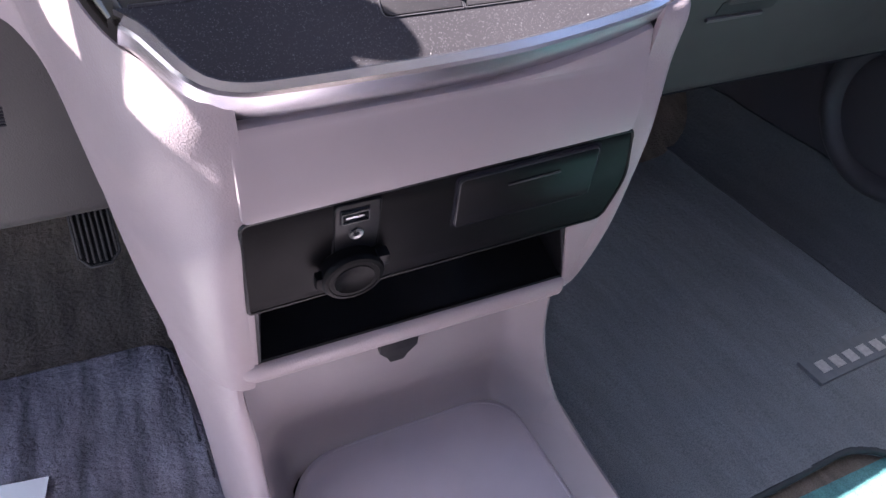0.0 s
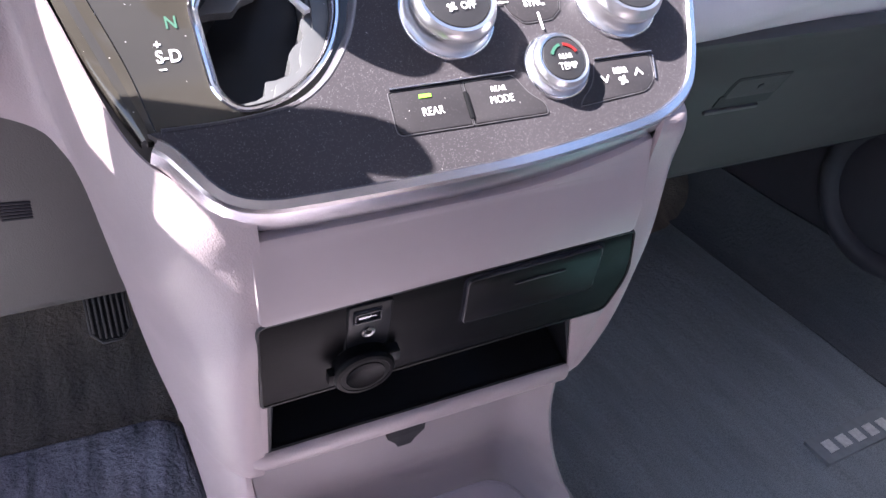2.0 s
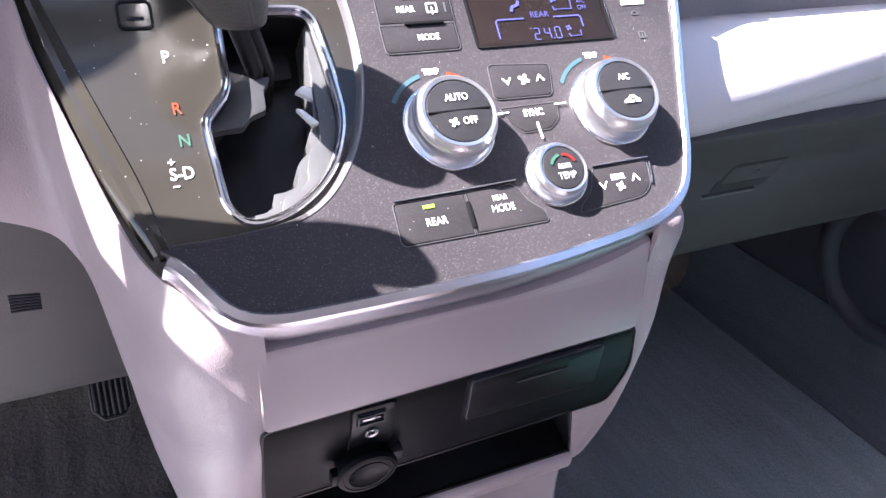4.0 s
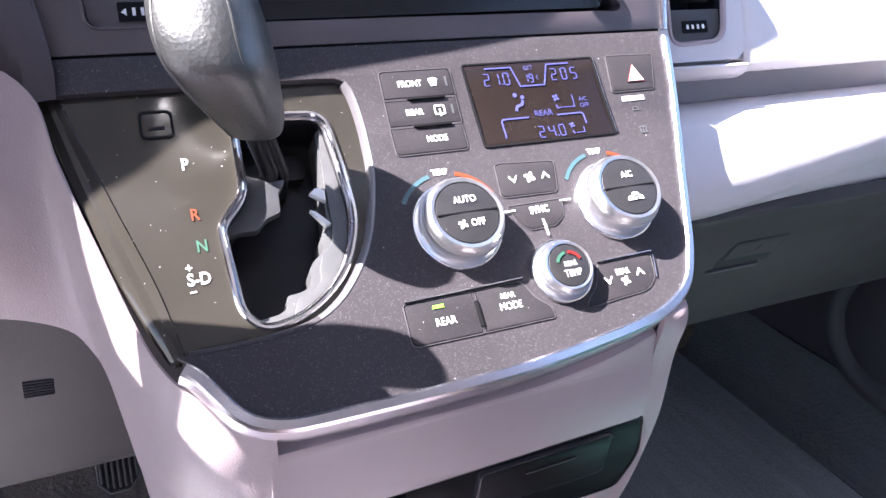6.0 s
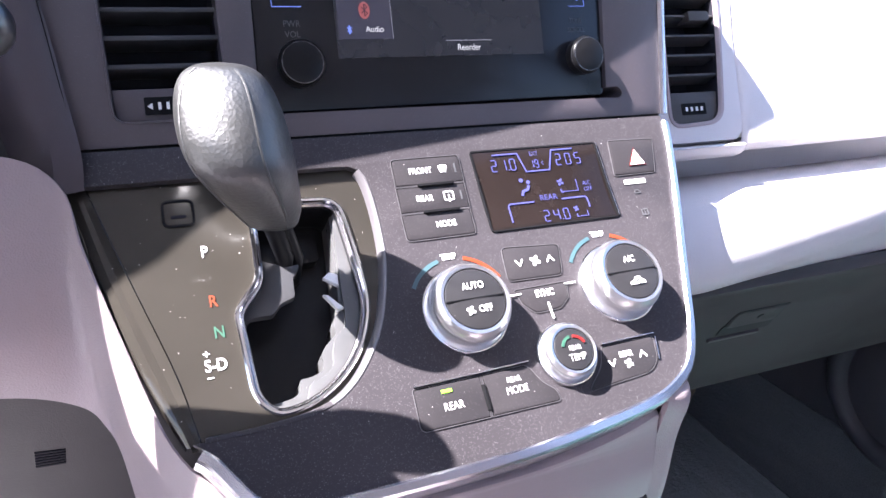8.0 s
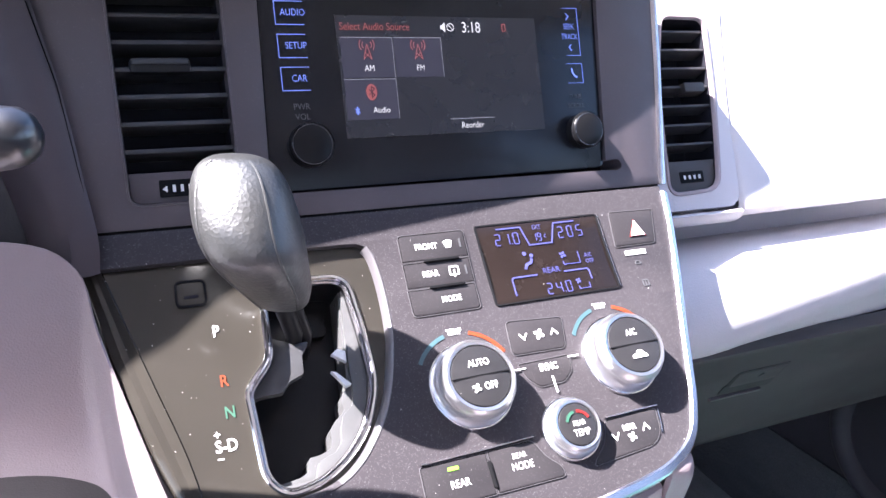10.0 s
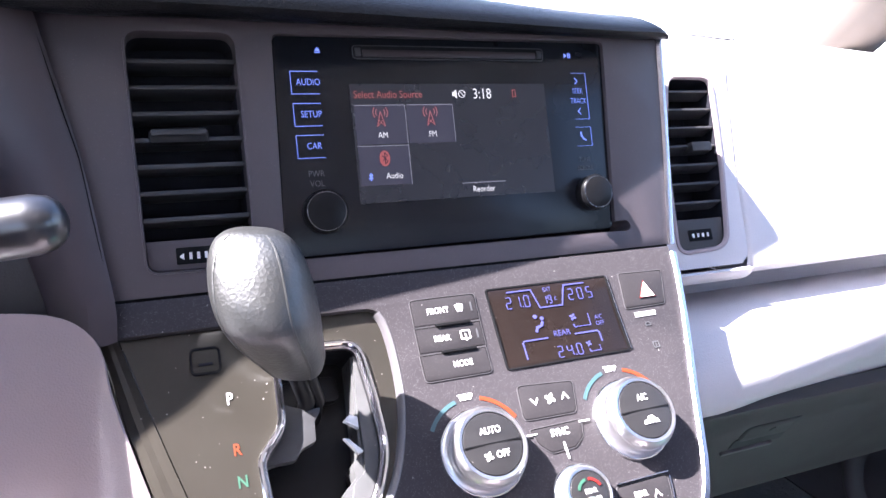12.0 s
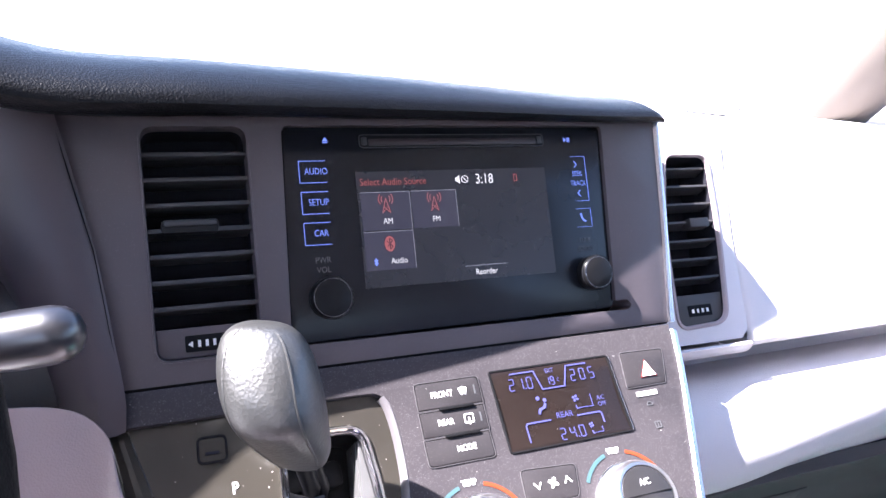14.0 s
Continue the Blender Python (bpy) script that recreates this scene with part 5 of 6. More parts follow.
part("bright_line", rail([(0.0735, 0.1508), (0.0920, 0.1504), (0.1110, 0.1502)], [(-0.0004, 0.0), (-0.0003, 0.0022), (0.0004, 0.0022), (0.0005, 0.0)], LOW), CHROME, climate)
part("bright_line", rail([(0.1113, 0.1525), (0.1100, 0.1600), (0.1085, 0.1660)], [(-0.0003, 0.0), (-0.0003, 0.0014), (0.0004, 0.0014), (0.0004, 0.0)], LOW), CHROME, climate)


def dial(x, s, r, h, split, label):
    """A silver dial with a black cap, a knurled rim and a bright foot ring."""
    m = LOW.matrix(x, s)
    inset = 0.0056 if split else 0.0040
    part("foot_ring", lathe([(r + 0.0026, -0.001), (r + 0.0026, 0.0014), (r + 0.0021, 0.0022), (r + 0.0014, 0.0022), (r + 0.0008, 0.0010)], m, 64, caps=False), BRIGHT, climate)
    ring = part("dial", lathe([(r + 0.0010, 0.0), (r + 0.0010, 0.0018), (r - 0.0006, 0.0026), (r - 0.0014, 0.0040), (r - 0.0010, h * 0.42), (r - 0.0006, h * 0.55), (r - 0.0010, h * 0.76), (r - 0.0020, h * 0.90), (r - inset * 0.60, h), (r - inset + 0.0003, h - 0.0004), (r - inset, h - 0.003), (0.002, h - 0.003)], m, 72), SILVER, climate, label)
    n = 110
    for_k = bmesh.new()
    for k in range(n):
        a = 2 * math.pi * k / n
        mm = m @ Matrix.Rotation(a, 4, "Z") @ Matrix.Translation((r - 0.0007, 0, h * 0.64))
        vs = [for_k.verts.new(mm @ Vector(p)) for p in ((-0.0004, -0.0005, -0.0012), (-0.0004, 0.0005, -0.0012), (-0.0004, 0.0005, 0.0012), (-0.0004, -0.0005, 0.0012), (0.0004, 0, -0.0010), (0.0004, 0, 0.0010))]
        for f in ((0, 3, 5, 4), (1, 4, 5, 2), (0, 4, 1), (3, 2, 5)):
            for_k.faces.new([vs[i] for i in f])
    tagged(part("knurling", for_k, SILVER, ring, smooth=0), kind="stuff")
    part("cap", lathe([(r - inset, h - 0.0035), (r - inset, h - 0.0012), (r - inset - 0.0006, h - 0.0004), (0.5 * r, h + 0.0001), (0.0005, h + 0.0004)], m, 56), CAPM, ring)
    if split:
        w = r - 0.0060
        part("cap_split", block(-w, w, -0.0003, 0.0003, h - 0.0015, h + 0.0006, 0.0, m @ pose(0, 0, 0, 0, 0, 0)), GROOVE, ring)
    return ring, h + 0.0009


def scale_arcs(x, s, r):
    part("cool_arc", shape([stroke(arc(x, s, r, 150, 105, 14), 0.0024)], LOW, 0.0005), BLUE_INK, climate)
    part("warm_arc", shape([stroke(arc(x, s, r, 75, 28, 14), 0.0024)], LOW, 0.0005), ORANGE_INK, climate)
    part("legend", words("TEMP", x - 0.001, s - r - 0.0008, 0.0046, LOW, 0.0006, 0.85, bold=0.0003), WHITE_INK, climate)


ring, top = dial(-0.0025, 0.1160, 0.0234, 0.0180, True, "large silver temperature dial with black cap")
part("legend", words("AUTO", -0.0025, 0.1090, 0.0055, LOW, top, 0.85, bold=0.0001), WHITE_INK, ring)
part("legend", words("OFF", 0.0012, 0.1228, 0.0055, LOW, top, 0.85, bold=0.0001), WHITE_INK, ring)
part("fan_mark", shape(fan_loops(-0.0076, 0.1229, 0.0026), LOW, top), WHITE_INK, ring)
scale_arcs(-0.0025, 0.1140, 0.0305)
ring, top = dial(0.1005, 0.1150, 0.0234, 0.0190, True, "large silver temperature dial with black cap")
part("legend", words("A/C", 0.1005, 0.1078, 0.0055, LOW, top, 0.85, bold=0.0001), WHITE_INK, ring)
part("recirculate_mark", shape([[(0.0955, 0.1240), (0.0958, 0.1220), (0.0984, 0.1212), (0.0998, 0.1194), (0.1028, 0.1194), (0.1040, 0.1212), (0.1058, 0.1221), (0.1060, 0.1240)]], LOW, top), WHITE_INK, ring)
part("recirculate_arrow", shape([stroke(arc(0.1010, 0.1228, 0.0013, 200, -60, 10), 0.0006)], LOW, top + 0.0004), CAPM, ring)
scale_arcs(0.1005, 0.1125, 0.0305)
ring, top = dial(0.0497, 0.1520, 0.0163, 0.0105, False, "small silver rear temperature dial")
part("legend", words("REAR", 0.0500, 0.1517, 0.0040, LOW, top, 0.85), WHITE_INK, ring)
part("legend", words("TEMP", 0.0500, 0.1571, 0.0056, LOW, top, 0.80), WHITE_INK, ring)
part("cool_arc", shape([stroke(arc(0.0500, 0.1525, 0.0076, 160, 100, 10), 0.0016)], LOW, top), TEAL_INK, ring)
part("warm_arc", shape([stroke(arc(0.0500, 0.1525, 0.0076, 85, 22, 10), 0.0016)], LOW, top), RED_INK, ring)

# chrome strip round the lower panel
trim = thing("chrome_trim", (0, 0.29, 0.53), "satin chrome strip round the lower edge of the centre panel", "trim")
SEC = [(-0.0005, -0.010), (-0.0002, 0.0010), (0.0010, 0.0021), (0.0049, 0.0011), (0.0063, -0.0006), (0.0080, -0.0080), (0.0088, -0.0150), (0.0089, -0.0190), (0.0070, -0.0206), (0.0062, -0.0300), (0.0020, -0.0300)]
part("strip", rail(edge[1:-1], SEC, LOW), CHROME, trim, smooth=24)
SEC2 = [(-0.0005, -0.012), (-0.0003, 0.0006), (0.0014, 0.0016), (0.0052, 0.0010), (0.0066, -0.0020), (0.0070, -0.012)]
part("upper_strip", rail([(0.1903, 0.0035), (0.1870, 0.07), (0.1812, 0.1555)], SEC2, UP), CHROME, trim)


# ---- shift panel ----
shift = thing("shift_panel", (-0.12, 0.36, 0.6), "dusty dark brown gloss shift panel with gate", "gear panel")
GATE = rounded([(-0.1075, 0.0365), (-0.0600, 0.0390), (-0.0565, 0.0700), (-0.0555, 0.1020), (-0.0660, 0.1260), (-0.0800, 0.1400), (-0.0960, 0.1490), (-0.1130, 0.1510), (-0.1215, 0.1410), (-0.1232, 0.0950), (-0.1090, 0.0790)],
               [0.006, 0.010, 0.01, 0.014, 0.012, 0.012, 0.01, 0.007, 0.007, 0.005, 0.007], 6)
SH = -0.0050
big = [(-0.1935, 0.0190), (-0.0495, 0.0190), (-0.0390, 0.0300), (-0.0375, 0.0750), (-0.0420, 0.0980), (-0.0500, 0.1190), (-0.0610, 0.1360), (-0.0880, 0.1570), (-0.120, 0.1600), (-0.1548, 0.1600), (-0.1724, 0.1020), (-0.1830, 0.0640)]
part("plate", slab(big, LOW, SH, SH - 0.006, 0.0, holes=[GATE], step=0.006), GLOSS, shift, "dark brown gloss plate, dusty")
rows = []
for xl, sl, xc, sc in spline([(-0.1960, 0.0190, -0.1880, 0.0185), (-0.1917, 0.0400, -0.1816, 0.0404), (-0.1825, 0.0810, -0.1686, 0.0832), (-0.1696, 0.1215, -0.1568, 0.1236), (-0.1552, 0.1580, -0.1500, 0.1585)], 24):
    rows.append([LOW.place(xl - 0.0022, sl, SH - 0.0120), LOW.place(xl - 0.0018, sl, SH - 0.0040), LOW.place(xl - 0.0004, sl, SH - 0.0020), LOW.place(0.5 * (xl + xc), 0.5 * (sl + sc), SH - 0.0002), LOW.place(xc - 0.0004, sc, SH + 0.0009), LOW.place(xc + 0.0006, sc, SH - 0.0005)])
part("edge_bevel", loft(rows), GLOSS, shift)
part("gate_trim", rail(GATE, [(-0.0004, SH - 0.006), (-0.0004, SH + 0.0012), (0.0005, SH + 0.0020), (0.0018, SH + 0.0020), (0.0026, SH + 0.0012), (0.0026, SH - 0.005)], LOW, True), BRIGHT, shift, "bright chrome gate rim")
part("gate_trim_inner", rail(GATE, [(-0.0020, SH - 0.010), (-0.0020, SH - 0.0014), (-0.0010, SH - 0.0004), (-0.0004, SH - 0.001), (-0.0004, SH - 0.010)], LOW, True), CHROME, shift)
part("gate_wall", rail(GATE, [(0.0006, SH - 0.004), (-0.0022, SH - 0.004), (-0.0030, SH - 0.040), (0.0006, SH - 0.040)], LOW, True), BLACK, shift)
part("gate_floor", slab([(-0.126, 0.034), (-0.053, 0.034), (-0.053, 0.153), (-0.126, 0.153)], LOW, SH - 0.036, SH - 0.040, step=0.01), BLACK, shift)
part("gate_cover", slab(rounded([(-0.104, 0.050), (-0.070, 0.050), (-0.070, 0.064), (-0.104, 0.064)], 0.004), LOW, SH - 0.026, SH - 0.034, 0.001), BLACK, shift)
STEP = rounded([(-0.1080, 0.0640), (-0.1037, 0.0670), (-0.0923, 0.0709), (-0.0861, 0.0702), (-0.0872, 0.0735), (-0.0908, 0.0774), (-0.0918, 0.0886), (-0.1002, 0.0915), (-0.1049, 0.0970), (-0.1157, 0.0970), (-0.1225, 0.0985), (-0.1225, 0.0940), (-0.1080, 0.0785)], 0.0015)
part("gate_step", slab(STEP, LOW, SH - 0.007, SH - 0.013, 0.0012, step=0.008), STEPM, shift, "grey stepped gate plate")
UPPER = [(-0.0590, 0.0400), (-0.0560, 0.1020), (-0.0660, 0.1260), (-0.0800, 0.1400), (-0.0960, 0.1490), (-0.1160, 0.1490)]
STEP2 = rounded(UPPER + [(-0.1170, 0.1462), (-0.0966, 0.1462), (-0.0935, 0.1376), (-0.0840, 0.1346), (-0.0792, 0.1292), (-0.0786, 0.1235), (-0.0757, 0.1158), (-0.0690, 0.1106), (-0.0672, 0.1015), (-0.0665, 0.0900), (-0.0625, 0.0450)], 0.0016)
part("gate_rail", slab(STEP2, LOW, SH - 0.005, SH - 0.010, 0.0012, step=0.008), STEPL, shift, "grey stepped gate rail")
STEP3 = rounded(UPPER + [(-0.1180, 0.1443), (-0.1035, 0.1428), (-0.0988, 0.1403), (-0.0975, 0.1336), (-0.0917, 0.1334), (-0.0850, 0.1312), (-0.0835, 0.1270), (-0.0832, 0.1211), (-0.0800, 0.1172), (-0.0734, 0.1123), (-0.0738, 0.1073), (-0.0728, 0.1029), (-0.0690, 0.1000), (-0.0680, 0.0900), (-0.0632, 0.0450)], 0.0014)
part("gate_rail", slab(STEP3, LOW, SH - 0.0095, SH - 0.034, 0.0008, step=0.008), STEPL, shift, "grey stepped gate rail")
# sunlight on the teeth is put into their white colour
for tooth in ([(-0.0748, 0.0803), (-0.0709, 0.0776), (-0.0664, 0.0795), (-0.0670, 0.0860)], [(-0.0767, 0.0899), (-0.0739, 0.0909), (-0.0668, 0.0992), (-0.0702, 0.1000)]):
    part("gate_tooth", slab(tooth, LOW, SH - 0.006, SH - 0.010, 0.0004, step=0.01), WHITE_INK, shift, "small gate tooth, whitened as if sunlit")
lock = part("lock_release", slab(rounded([(-0.1525, 0.0304), (-0.1377, 0.0306), (-0.1379, 0.0442), (-0.1528, 0.0440)], 0.003), LOW, SH + 0.0004, SH - 0.001, 0.0), GLOSS, shift, smooth=0)
part("lock_rim", rail(rounded([(-0.1525, 0.0304), (-0.1377, 0.0306), (-0.1379, 0.0442), (-0.1528, 0.0440)], 0.003), [(-0.0006, SH), (-0.0006, SH + 0.0010), (0.0008, SH + 0.0010), (0.0008, SH)], LOW, True), GROOVE, lock)
part("lock_slot", slab(box2(-0.1490, -0.1415, 0.0384, 0.0400, 0.0005), LOW, SH + 0.0010, SH), PIT, lock)
for text, x, s, mat in (("P", -0.1352, 0.0600, WHITE_INK), ("R", -0.1348, 0.0875, ORANGE_INK), ("N", -0.1341, 0.1045, TEAL_INK), ("S-D", -0.1382, 0.1212, WHITE_INK)):
    part("legend", words(text, x, s, 0.0088, LOW, SH + 0.0005, 0.82, bold=0.00015), mat, shift)
part("plus_mark", shape([box2(-0.1435, -0.1405, 0.1143, 0.1150), box2(-0.14235, -0.14165, 0.1131, 0.1161)], LOW, SH + 0.0005), WHITE_INK, shift)
part("minus_mark", shape([box2(-0.1432, -0.1402, 0.1268, 0.1275)], LOW, SH + 0.0005), WHITE_INK, shift)

# ---- gear lever ----
lever = thing("gear_lever", (-0.098, 0.375, 0.60), "gear lever with dark grained pear-shaped knob", "gear lever")
kb, kt = Vector((-0.1005, 0.3800, 0.6400)), Vector((-0.1212, 0.3600, 0.7288))
part("stem", tube([LOW.place(-0.092, 0.070, SH - 0.034), LOW.place(-0.0935, 0.066, SH - 0.004), kb + (kt - kb) * 0.10], [0.0052, 0.0050, 0.0056], 20), BLACK, lever, "black lever stem")
part("stem_boot", tube([LOW.place(-0.086, 0.070, SH - 0.034), LOW.place(-0.0865, 0.066, SH - 0.008), kb + (kt - kb) * 0.06 + Vector((0.006, 0, 0))], [0.0042, 0.0040, 0.0036], 14), BLACK, lever)
sx, sy = Vector((0.89, -0.46, 0)).normalized(), Vector((0.46, 0.89, 0)).normalized()
rows = []
# height, centre, half width and half depth from the neck to the crown; the upper face slopes back from the driver
for z, cx, cy, w, d in ((0.6415, -0.1005, 0.3730, 0.0104, 0.0086), (0.6427, -0.1008, 0.3725, 0.0124, 0.0102), (0.6462, -0.1020, 0.3700, 0.0142, 0.0118), (0.6560, -0.1057, 0.3640, 0.0178, 0.0150),
                        (0.6690, -0.1114, 0.3588, 0.0212, 0.0196), (0.6815, -0.1156, 0.3572, 0.0233, 0.0250), (0.6930, -0.1182, 0.3600, 0.0242, 0.0258), (0.7045, -0.1198, 0.3635, 0.0238, 0.0226),
                        (0.7138, -0.1208, 0.3662, 0.0218, 0.0180), (0.7204, -0.1213, 0.3680, 0.0180, 0.0128), (0.7240, -0.1215, 0.3686, 0.0120, 0.0080), (0.7252, -0.1215, 0.3688, 0.0045, 0.0030)):
    c = Vector((cx, cy, z))
    row = []
    for a in np.linspace(0, 2 * math.pi, 56, endpoint=False):
        ca, sa = math.cos(a), math.sin(a)
        e = 0.85
        row.append(c + sx * (w * abs(ca) ** e * (1 if ca > 0 else -1)) + sy * (d * abs(sa) ** e * (1 if sa > 0 else -1)))
    rows.append(row)
g = np.array([[list(q) for q in r] for r in rows])
g = np.stack([spline(g[:, j], 60) for j in range(g.shape[1])], 1)
bm = loft(g, closed=True)
bm.verts.ensure_lookup_table()
bm.faces.new([bm.verts[j] for j in range(56)])
bm.faces.new([bm.verts[59 * 56 + j] for j in range(56)])
knob = part("knob", bm, LEATHER, lever, "dark grained pear-shaped knob", smooth=60)
for col in (49, 36):
    line = []
    for h in np.linspace(0.04, 0.94, 30):
        i = min(59, int(h * 59))
        line.append(Vector(g[i][col]))
    part("seam", tube(line, 0.0007, 6), LEATHER, knob)

# ---- glove box ----
glove = thing("glove_box", (0.45, 0.48, 0.43), "grey glove box lid with recessed latch", "glove box")
GB = Profile([(0.402, 0.532), (0.425, 0.507), (0.452, 0.4744), (0.467, 0.447), (0.505, 0.375), (0.520, 0.345), (0.545, 0.332)])
part("lid", slab(rounded([(0.205, 0.002), (0.70, 0.002), (0.70, GB.s[-1] - 0.004), (0.205, GB.s[-1] - 0.004)], 0.012), GB, 0.0, -0.012, 0.004, step=0.008), GREY, glove)
latch = part("latch", slab(rounded([(0.331, 0.072), (0.392, 0.072), (0.392, 0.098), (0.331, 0.098)], 0.004), GB, 0.0012, -0.001, 0.0006, step=0.01), GREY, glove, "grey latch handle")
# flat plate; the shadow in the slot below the handle is its dark colour
part("latch_recess_shade", slab(rounded([(0.325, 0.094), (0.392, 0.094), (0.392, 0.110), (0.325, 0.110)], 0.003), GB, 0.0008, -0.001, step=0.01), LATCHM, glove)
part("latch_ledge", slab(rounded([(0.318, 0.112), (0.382, 0.112), (0.382, 0.116), (0.318, 0.116)], 0.001), GB, 0.003, -0.001, 0.001, step=0.01), EDGEM, glove)
part("latch_joint", slab(rounded([(0.3285, 0.0695), (0.3945, 0.0695), (0.3945, 0.098), (0.3285, 0.098)], 0.005), GB, 0.0006, -0.001, step=0.01), LATCHM, glove)
part("latch_lock", lathe([(0.0035, 0.001), (0.0035, 0.002), (0.0025, 0.0022)], GB.matrix(0.366, 0.086), 16), SLATM, latch)
part("under_panel", block(0.19, 0.73, 0.546, 1.0, 0.325, 0.335, 0.002), PIT, glove)

# ---- pedal, floor mats and what lies on them ----
def cut_plate(outline, z0, z1, bevel, m):
    """An upright-sided plate from its outline (x, y), with a bevelled top edge."""
    bm = bmesh.new()
    top = bm.faces.new([bm.verts.new((x, y, z1)) for x, y in outline])
    got = bmesh.ops.extrude_face_region(bm, geom=[top])
    bmesh.ops.translate(bm, verts=[v for v in got["geom"] if isinstance(v, bmesh.types.BMVert)], vec=(0, 0, z0 - z1))
    bmesh.ops.recalc_face_normals(bm, faces=bm.faces[:])
    rim = [e for e in bm.edges if all(abs(v.co.z - z1) < 1e-6 for v in e.verts)]
    bmesh.ops.bevel(bm, geom=rim, offset=bevel, segments=2, affect="EDGES")
    bmesh.ops.transform(bm, matrix=m, verts=bm.verts[:])
    return bm


def pedal(x, y, z, w, h, taper, label):
    """A ribbed pad, cut off at its lower corners, with a raised edge and an arm behind it."""
    p = thing("pedal", (x, y, z), label, "pedal", "pedals")
    m = pose(x, y, z, 48, 0, 0)
    out = [(-w / 2, h / 2), (-w / 2, -h / 2 + 1.1 * taper), (-w / 2 + taper, -h / 2), (w / 2 - taper, -h / 2), (w / 2, -h / 2 + 1.1 * taper), (w / 2, h / 2)]
    part("pad", cut_plate(out, -0.008, 0.0, 0.002, m), BLACK, p)
    part("edge", tube([m @ Vector((px, py, 0.0005)) for px, py in out + out[:1]], 0.0016, 6, False), RUBBER, p)
    for k in range(7):
        xx = -w / 2 + w * (k + 0.5) / 7
        cut = max(0.0, taper - (w / 2 - abs(xx))) + 0.004
        part("rib", block(xx - w / 34, xx + w / 34, -h / 2 + cut, h * 0.46, -0.001, 0.0028, 0.0008, m), RUBBER, p)
    part("arm", tube([m @ Vector((0, h * 0.1, -0.006)), m @ Vector((0, h * 0.5, -0.05)), (x + 0.01, y + 0.12, z + 0.22)], 0.006, 10), BLACK, p)


pedal(-0.2265, 0.7435, 0.179, 0.043, 0.085, 0.011, "black ribbed accelerator pedal above the carpet")
pedal(-0.385, 0.705, 0.190, 0.10, 0.055, 0.006, "black ribbed brake pedal above the carpet")


def plush(outline, z, h, seed, waves):
    """A mat with a soft uneven top, from its outline (x, y)."""
    bm = bmesh.new()
    vs = [bm.verts.new((x, y, 0)) for x, y in outline]
    bm.faces.new(vs)
    xs, ys = [p[0] for p in outline], [p[1] for p in outline]
    for lo, hi, no in ((min(xs), max(xs), (1, 0, 0)), (min(ys), max(ys), (0, 1, 0))):
        for c in np.arange(lo + 0.006, hi, 0.006):
            bmesh.ops.bisect_plane(bm, geom=bm.verts[:] + bm.edges[:] + bm.faces[:], plane_co=(c * no[0], c * no[1], 0), plane_no=no, dist=1e-6)
    rim = {v for e in bm.edges if len(e.link_faces) == 1 for v in e.verts}
    for v in bm.verts:
        x, y = v.co.x, v.co.y
        n = noise.noise(Vector((x * 14 + seed, y * 14, 0))) * 0.5 + noise.noise(Vector((x * 60, y * 40 + seed, 3))) * 0.3 + noise.noise(Vector((x * 160, y * 160, seed))) * 0.25
        v.co.z = z + (h * 0.85 if v in rim else h + waves * (n + 0.5 * math.sin(38 * (x + 0.35 * y) + 2.5 * noise.noise(Vector((x * 5, y * 5, seed))))))
    got = bmesh.ops.extrude_edge_only(bm, edges=[e for e in bm.edges if len(e.link_faces) == 1])
    for v in got["geom"]:
        if isinstance(v, bmesh.types.BMVert):
            v.co.z = z
    return bm


drv = thing("floor_mat", (-0.4, 0.4, 0.0), "slate blue plush driver's floor mat, rumpled", "floor mat", "floor mats")
DM = rounded([(-0.187, 0.697), (-0.66, 0.712), (-0.66, 0.05), (-0.168, 0.05), (-0.158, 0.45)], [0.03, 0.05, 0.03, 0.03, 0.05], 6)
part("mat_body", plush(DM, 0.006, 0.022, 3.1, 0.004), MATM, drv)
part("binding", tube([(x, y, 0.021) for x, y in DM + DM[:1]], 0.0075, 8, False), MATM, drv)
psg = thing("floor_mat", (0.45, 0.5, 0.0), "dark slate passenger floor mat with black bound edge", "floor mat", "floor mats")
PM = rounded([(0.175, 0.90), (0.792, 0.90), (0.792, 0.20), (0.540, 0.20), (0.492, 0.2575), (0.19, 0.243)], [0.04, 0.04, 0.03, 0.03, 0.04, 0.03], 8)
part("mat_body", plush(PM, 0.006, 0.012, 8.4, 0.0016), MATP, psg)
part("binding", tube([(x, y, 0.014) for x, y in PM + PM[:1]], 0.0042, 8, False), BINDM, psg)
# cove added to blend mat into wall; the shade there is in its colour
rows = []
for y in np.linspace(0.24, 0.98, 12):
    rows.append([(0.700 + 0.099 * math.sin(a), y, 0.110 - 0.094 * math.cos(a) + 0.002 * math.sin(40 * y)) for a in np.linspace(0, 0.5 * math.pi, 10)])
tagged(part("shade_cove", thicken(loft(rows), 0.004), COVE_SHADEM, None), "added carpet cove at the door sill, darkened to stand for shade", "carpet", kind="structure")
LV = Level(0.0235)
part("name_patch", slab([(0.515, -0.372), (0.668, -0.378), (0.668, -0.340), (0.515, -0.334)], LV, 0.0, -0.006, step=0.1), PATCHM, psg)
for k in range(6):
    x = 0.530 + k * 0.0235
    part("patch_bar", slab([(x, -0.362), (x + 0.015, -0.363), (x + 0.015, -0.346), (x, -0.345)], LV, 0.001, 0.0, step=0.1), WOVENM, psg, "pale woven bar")
tagged(part("floor_step", block(0.34, 0.79, -0.05, 0.236, 0.0, 0.008, 0.003), STEPCARPET, None), "teal carpet beside the passenger mat, lit by the sun", "carpet", kind="structure")
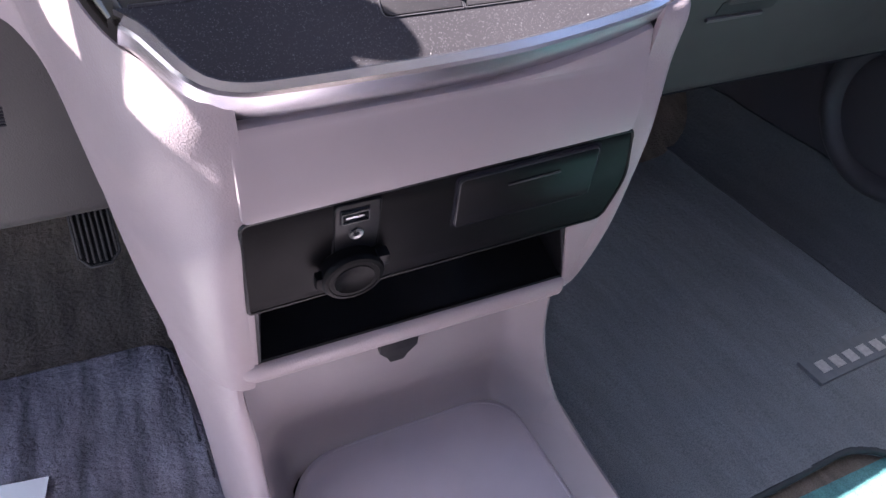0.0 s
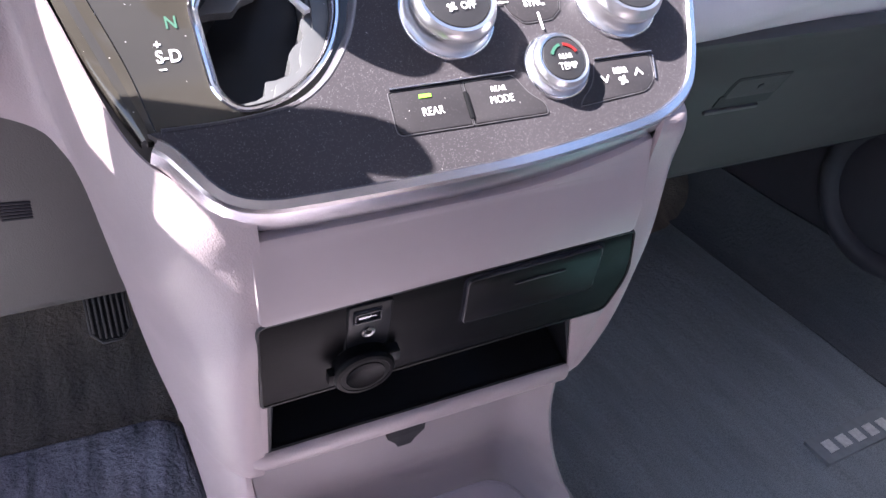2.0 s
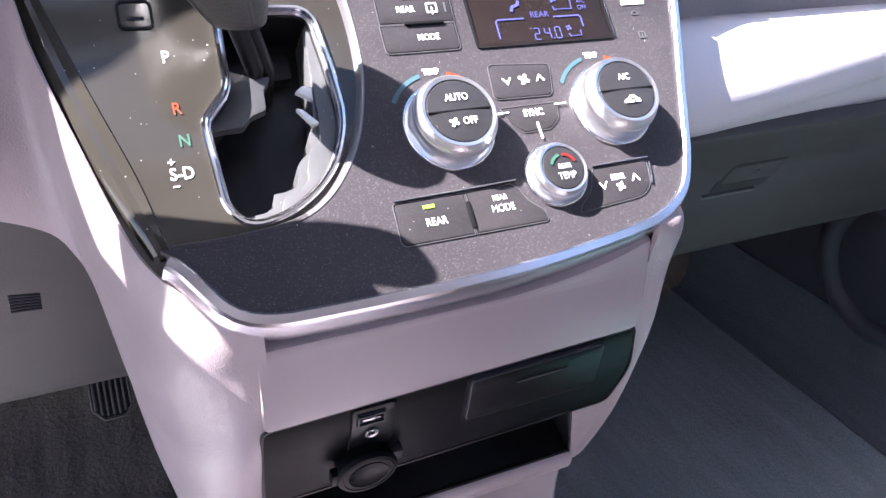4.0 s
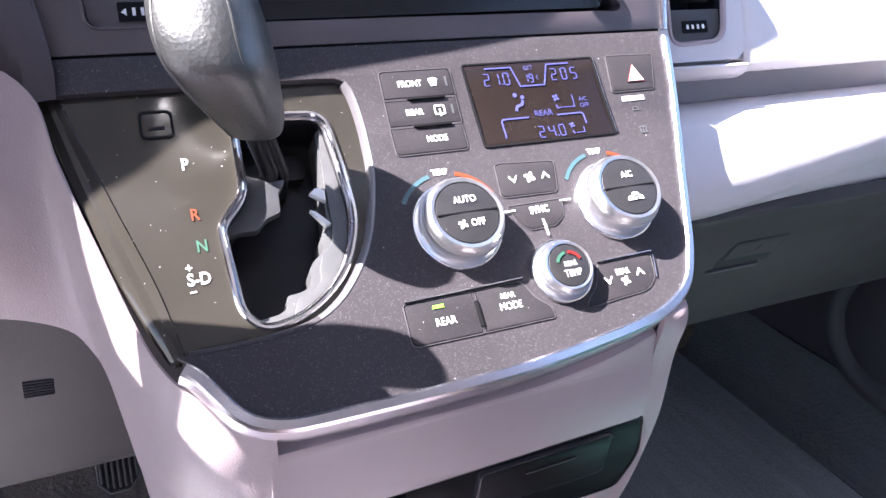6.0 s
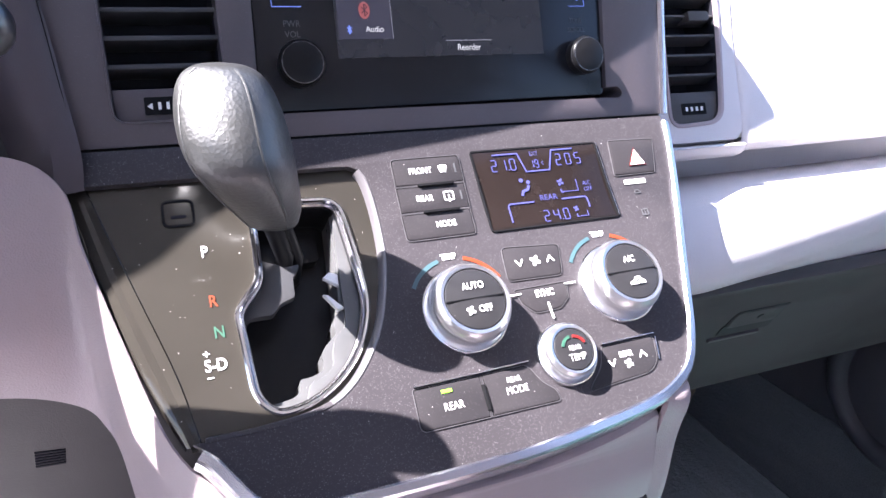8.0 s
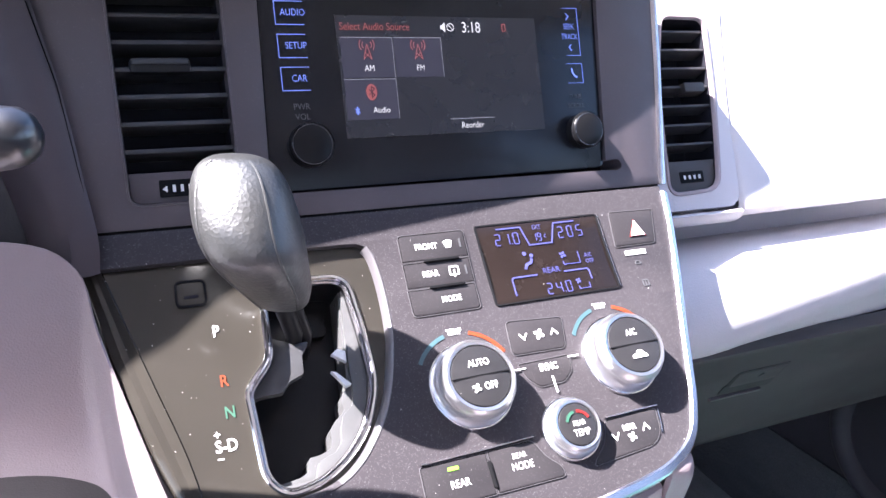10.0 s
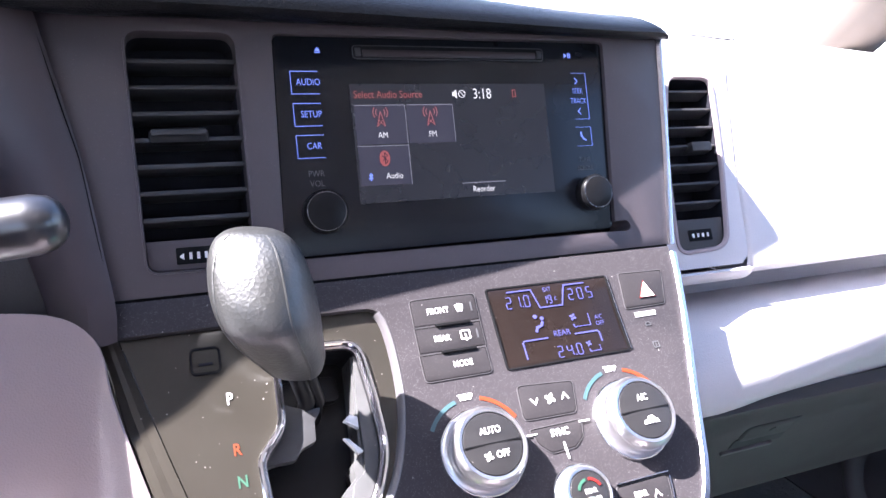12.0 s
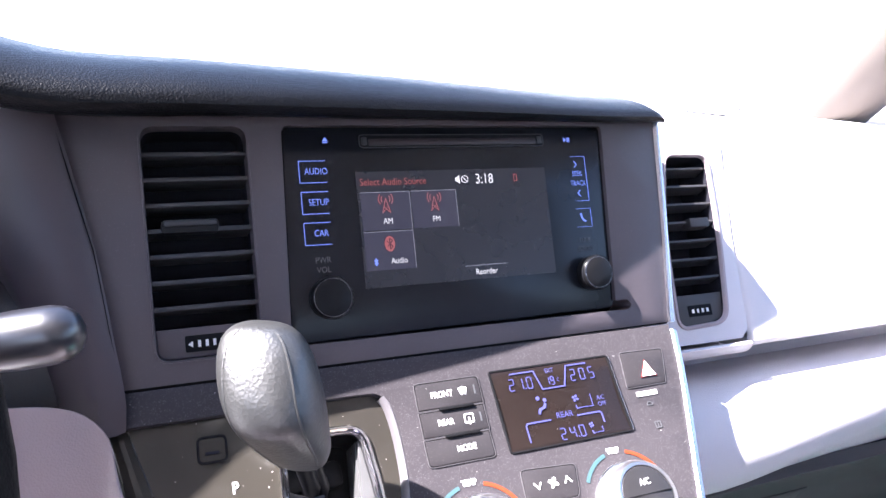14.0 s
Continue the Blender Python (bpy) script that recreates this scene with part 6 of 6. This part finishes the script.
sheet = thing("paper_sheet", (-0.37, 0.52, 0.03), "white sheet of paper lying on the mat", "paper")
part("sheet", block(-0.48, -0.327, 0.40, 0.556, 0.034, 0.0346, 0.0, pose(-0.4, 0.48, 0, 0, 0, -9) @ pose(0.4, -0.48, 0)), PAPER, sheet)

# ---- stalk and steering wheel ----
stalk = thing("wiper_stalk", (-0.30, 0.34, 0.73), "glossy black wiper stalk beside the steering column", "stalk")
TIP = Vector((-0.2070, 0.3175, 0.7470))
d = Vector((-0.155, 0.040, -0.024)).normalized()
part("arm", tube([TIP + d * 0.018, TIP + d * 0.05, TIP + d * 0.17], [0.0104, 0.0106, 0.0090], 20), STALKM, stalk)
sm = Matrix.Translation(TIP) @ d.to_track_quat("Z", "Y").to_matrix().to_4x4()
part("end_cap", lathe([(0.0005, -0.0110), (0.004, -0.0106), (0.0078, -0.0086), (0.0104, -0.005), (0.0116, 0.0005), (0.0117, 0.014), (0.0112, 0.021), (0.0100, 0.026), (0.009, 0.028)], sm, 36), STALKM, stalk, "rounded glossy black end")
# unseen bar, collar and root, added to shade the lower fascia and console side
part("shadow_bar", tube([(-0.385, 0.2985, 0.745), (-0.315, 0.3000, 0.743), (-0.285, 0.3060, 0.742), (-0.236, 0.3065, 0.739), (-0.229, 0.3065, 0.738)], [0.0140, 0.0140, 0.0172, 0.0168, 0.010], 18), STALKM, stalk)
part("shadow_collar", block(-0.302, -0.280, 0.298, 0.334, 0.737, 0.753, 0.003), BLACK, stalk)
part("shadow_root", block(-0.380, -0.345, 0.298, 0.350, 0.735, 0.757, 0.004), BLACK, stalk)
part("column_shroud", tube([(-0.40, 0.46, 0.70), (-0.40, 0.34, 0.725), (-0.40, 0.24, 0.745)], [0.07, 0.065, 0.055], 28), GREY, stalk)
wheel = thing("steering_wheel", (-0.40, 0.19, 0.77), "dark grey steering wheel in front of the column", "steering wheel")
wm = pose(-0.405, 0.185, 0.745, 64, 0, 0)
part("rim", tube([wm @ Vector((0.188 * math.cos(a), 0.188 * math.sin(a), 0)) for a in np.linspace(0, 2 * math.pi, 73)], 0.0145, 14, False), BLACKTEX, wheel, "dark grained rim")
part("hub", lathe([(0.001, 0.012), (0.04, 0.010), (0.068, 0.0), (0.072, -0.02), (0.05, -0.05)], wm, 36), GREY, wheel)
for a in (0, 180, 270):
    part("spoke", tube([wm @ Vector((r * math.cos(radians(a)), r * math.sin(radians(a)), -0.012 + 0.01 * (r - 0.05) / 0.14)) for r in (0.05, 0.12, 0.185)], [0.018, 0.012, 0.010], 12), GREY, wheel)

# ---- seats and door ----
def seat(x, y, label):
    """A front seat whose cushion ends at y; the back and headrest stand behind it."""
    s = thing("car_seat", (x, y - 0.3, 0.0), label, "seat", "front seats")
    part("cushion", block(x - 0.235, x + 0.235, y - 0.54, y, 0.21, 0.36, 0.05), SEATM, s)
    part("base", block(x - 0.20, x + 0.20, y - 0.50, y - 0.05, 0.0, 0.21, 0.02), GREY, s)
    part("backrest", block(-0.235, 0.235, -0.06, 0.06, 0.0, 0.58, 0.05, pose(x, y - 0.56, 0.33, 18, 0, 0)), SEATM, s)
    part("headrest", block(-0.13, 0.13, -0.045, 0.045, 0.60, 0.78, 0.035, pose(x, y - 0.56, 0.33, 16, 0, 0)), SEATM, s)
    for dx in (-0.05, 0.05):
        part("headrest_post", tube([pose(x, y - 0.56, 0.33, 18, 0, 0) @ Vector((dx, 0, 0.55)), pose(x, y - 0.56, 0.33, 16, 0, 0) @ Vector((dx, 0, 0.63))], 0.006, 8), CHROME, s)


seat(0.47, 0.03, "grey lilac cloth passenger seat with headrest")
seat(-0.47, -0.20, "grey lilac cloth driver's seat with headrest")
bench = thing("rear_bench", (0, -1.4, 0.0), "grey lilac cloth rear bench", "seat")
part("cushion", block(-0.66, 0.66, -1.55, -1.05, 0.02, 0.36, 0.05), SEATM, bench)
part("backrest", block(-0.66, 0.66, -0.07, 0.07, 0.0, 0.62, 0.05, pose(0, -1.58, 0.32, 16, 0, 0)), SEATM, bench)
speaker = thing("door_speaker", (0.795, 0.547, 0.22), "dark round speaker grille low on the door", "speaker")
spm = pose(0.799, 0.547, 0.218, 0, -90, 0)
part("grille", lathe([(0.088, 0.0), (0.088, 0.008), (0.078, 0.012), (0.03, 0.016), (0.001, 0.016)], spm, 40), DOORM, speaker)
part("ring", lathe([(0.128, 0.0), (0.122, 0.012), (0.112, 0.020), (0.102, 0.021), (0.094, 0.016), (0.089, 0.006)], spm, 48, caps=False), DOORM, speaker)
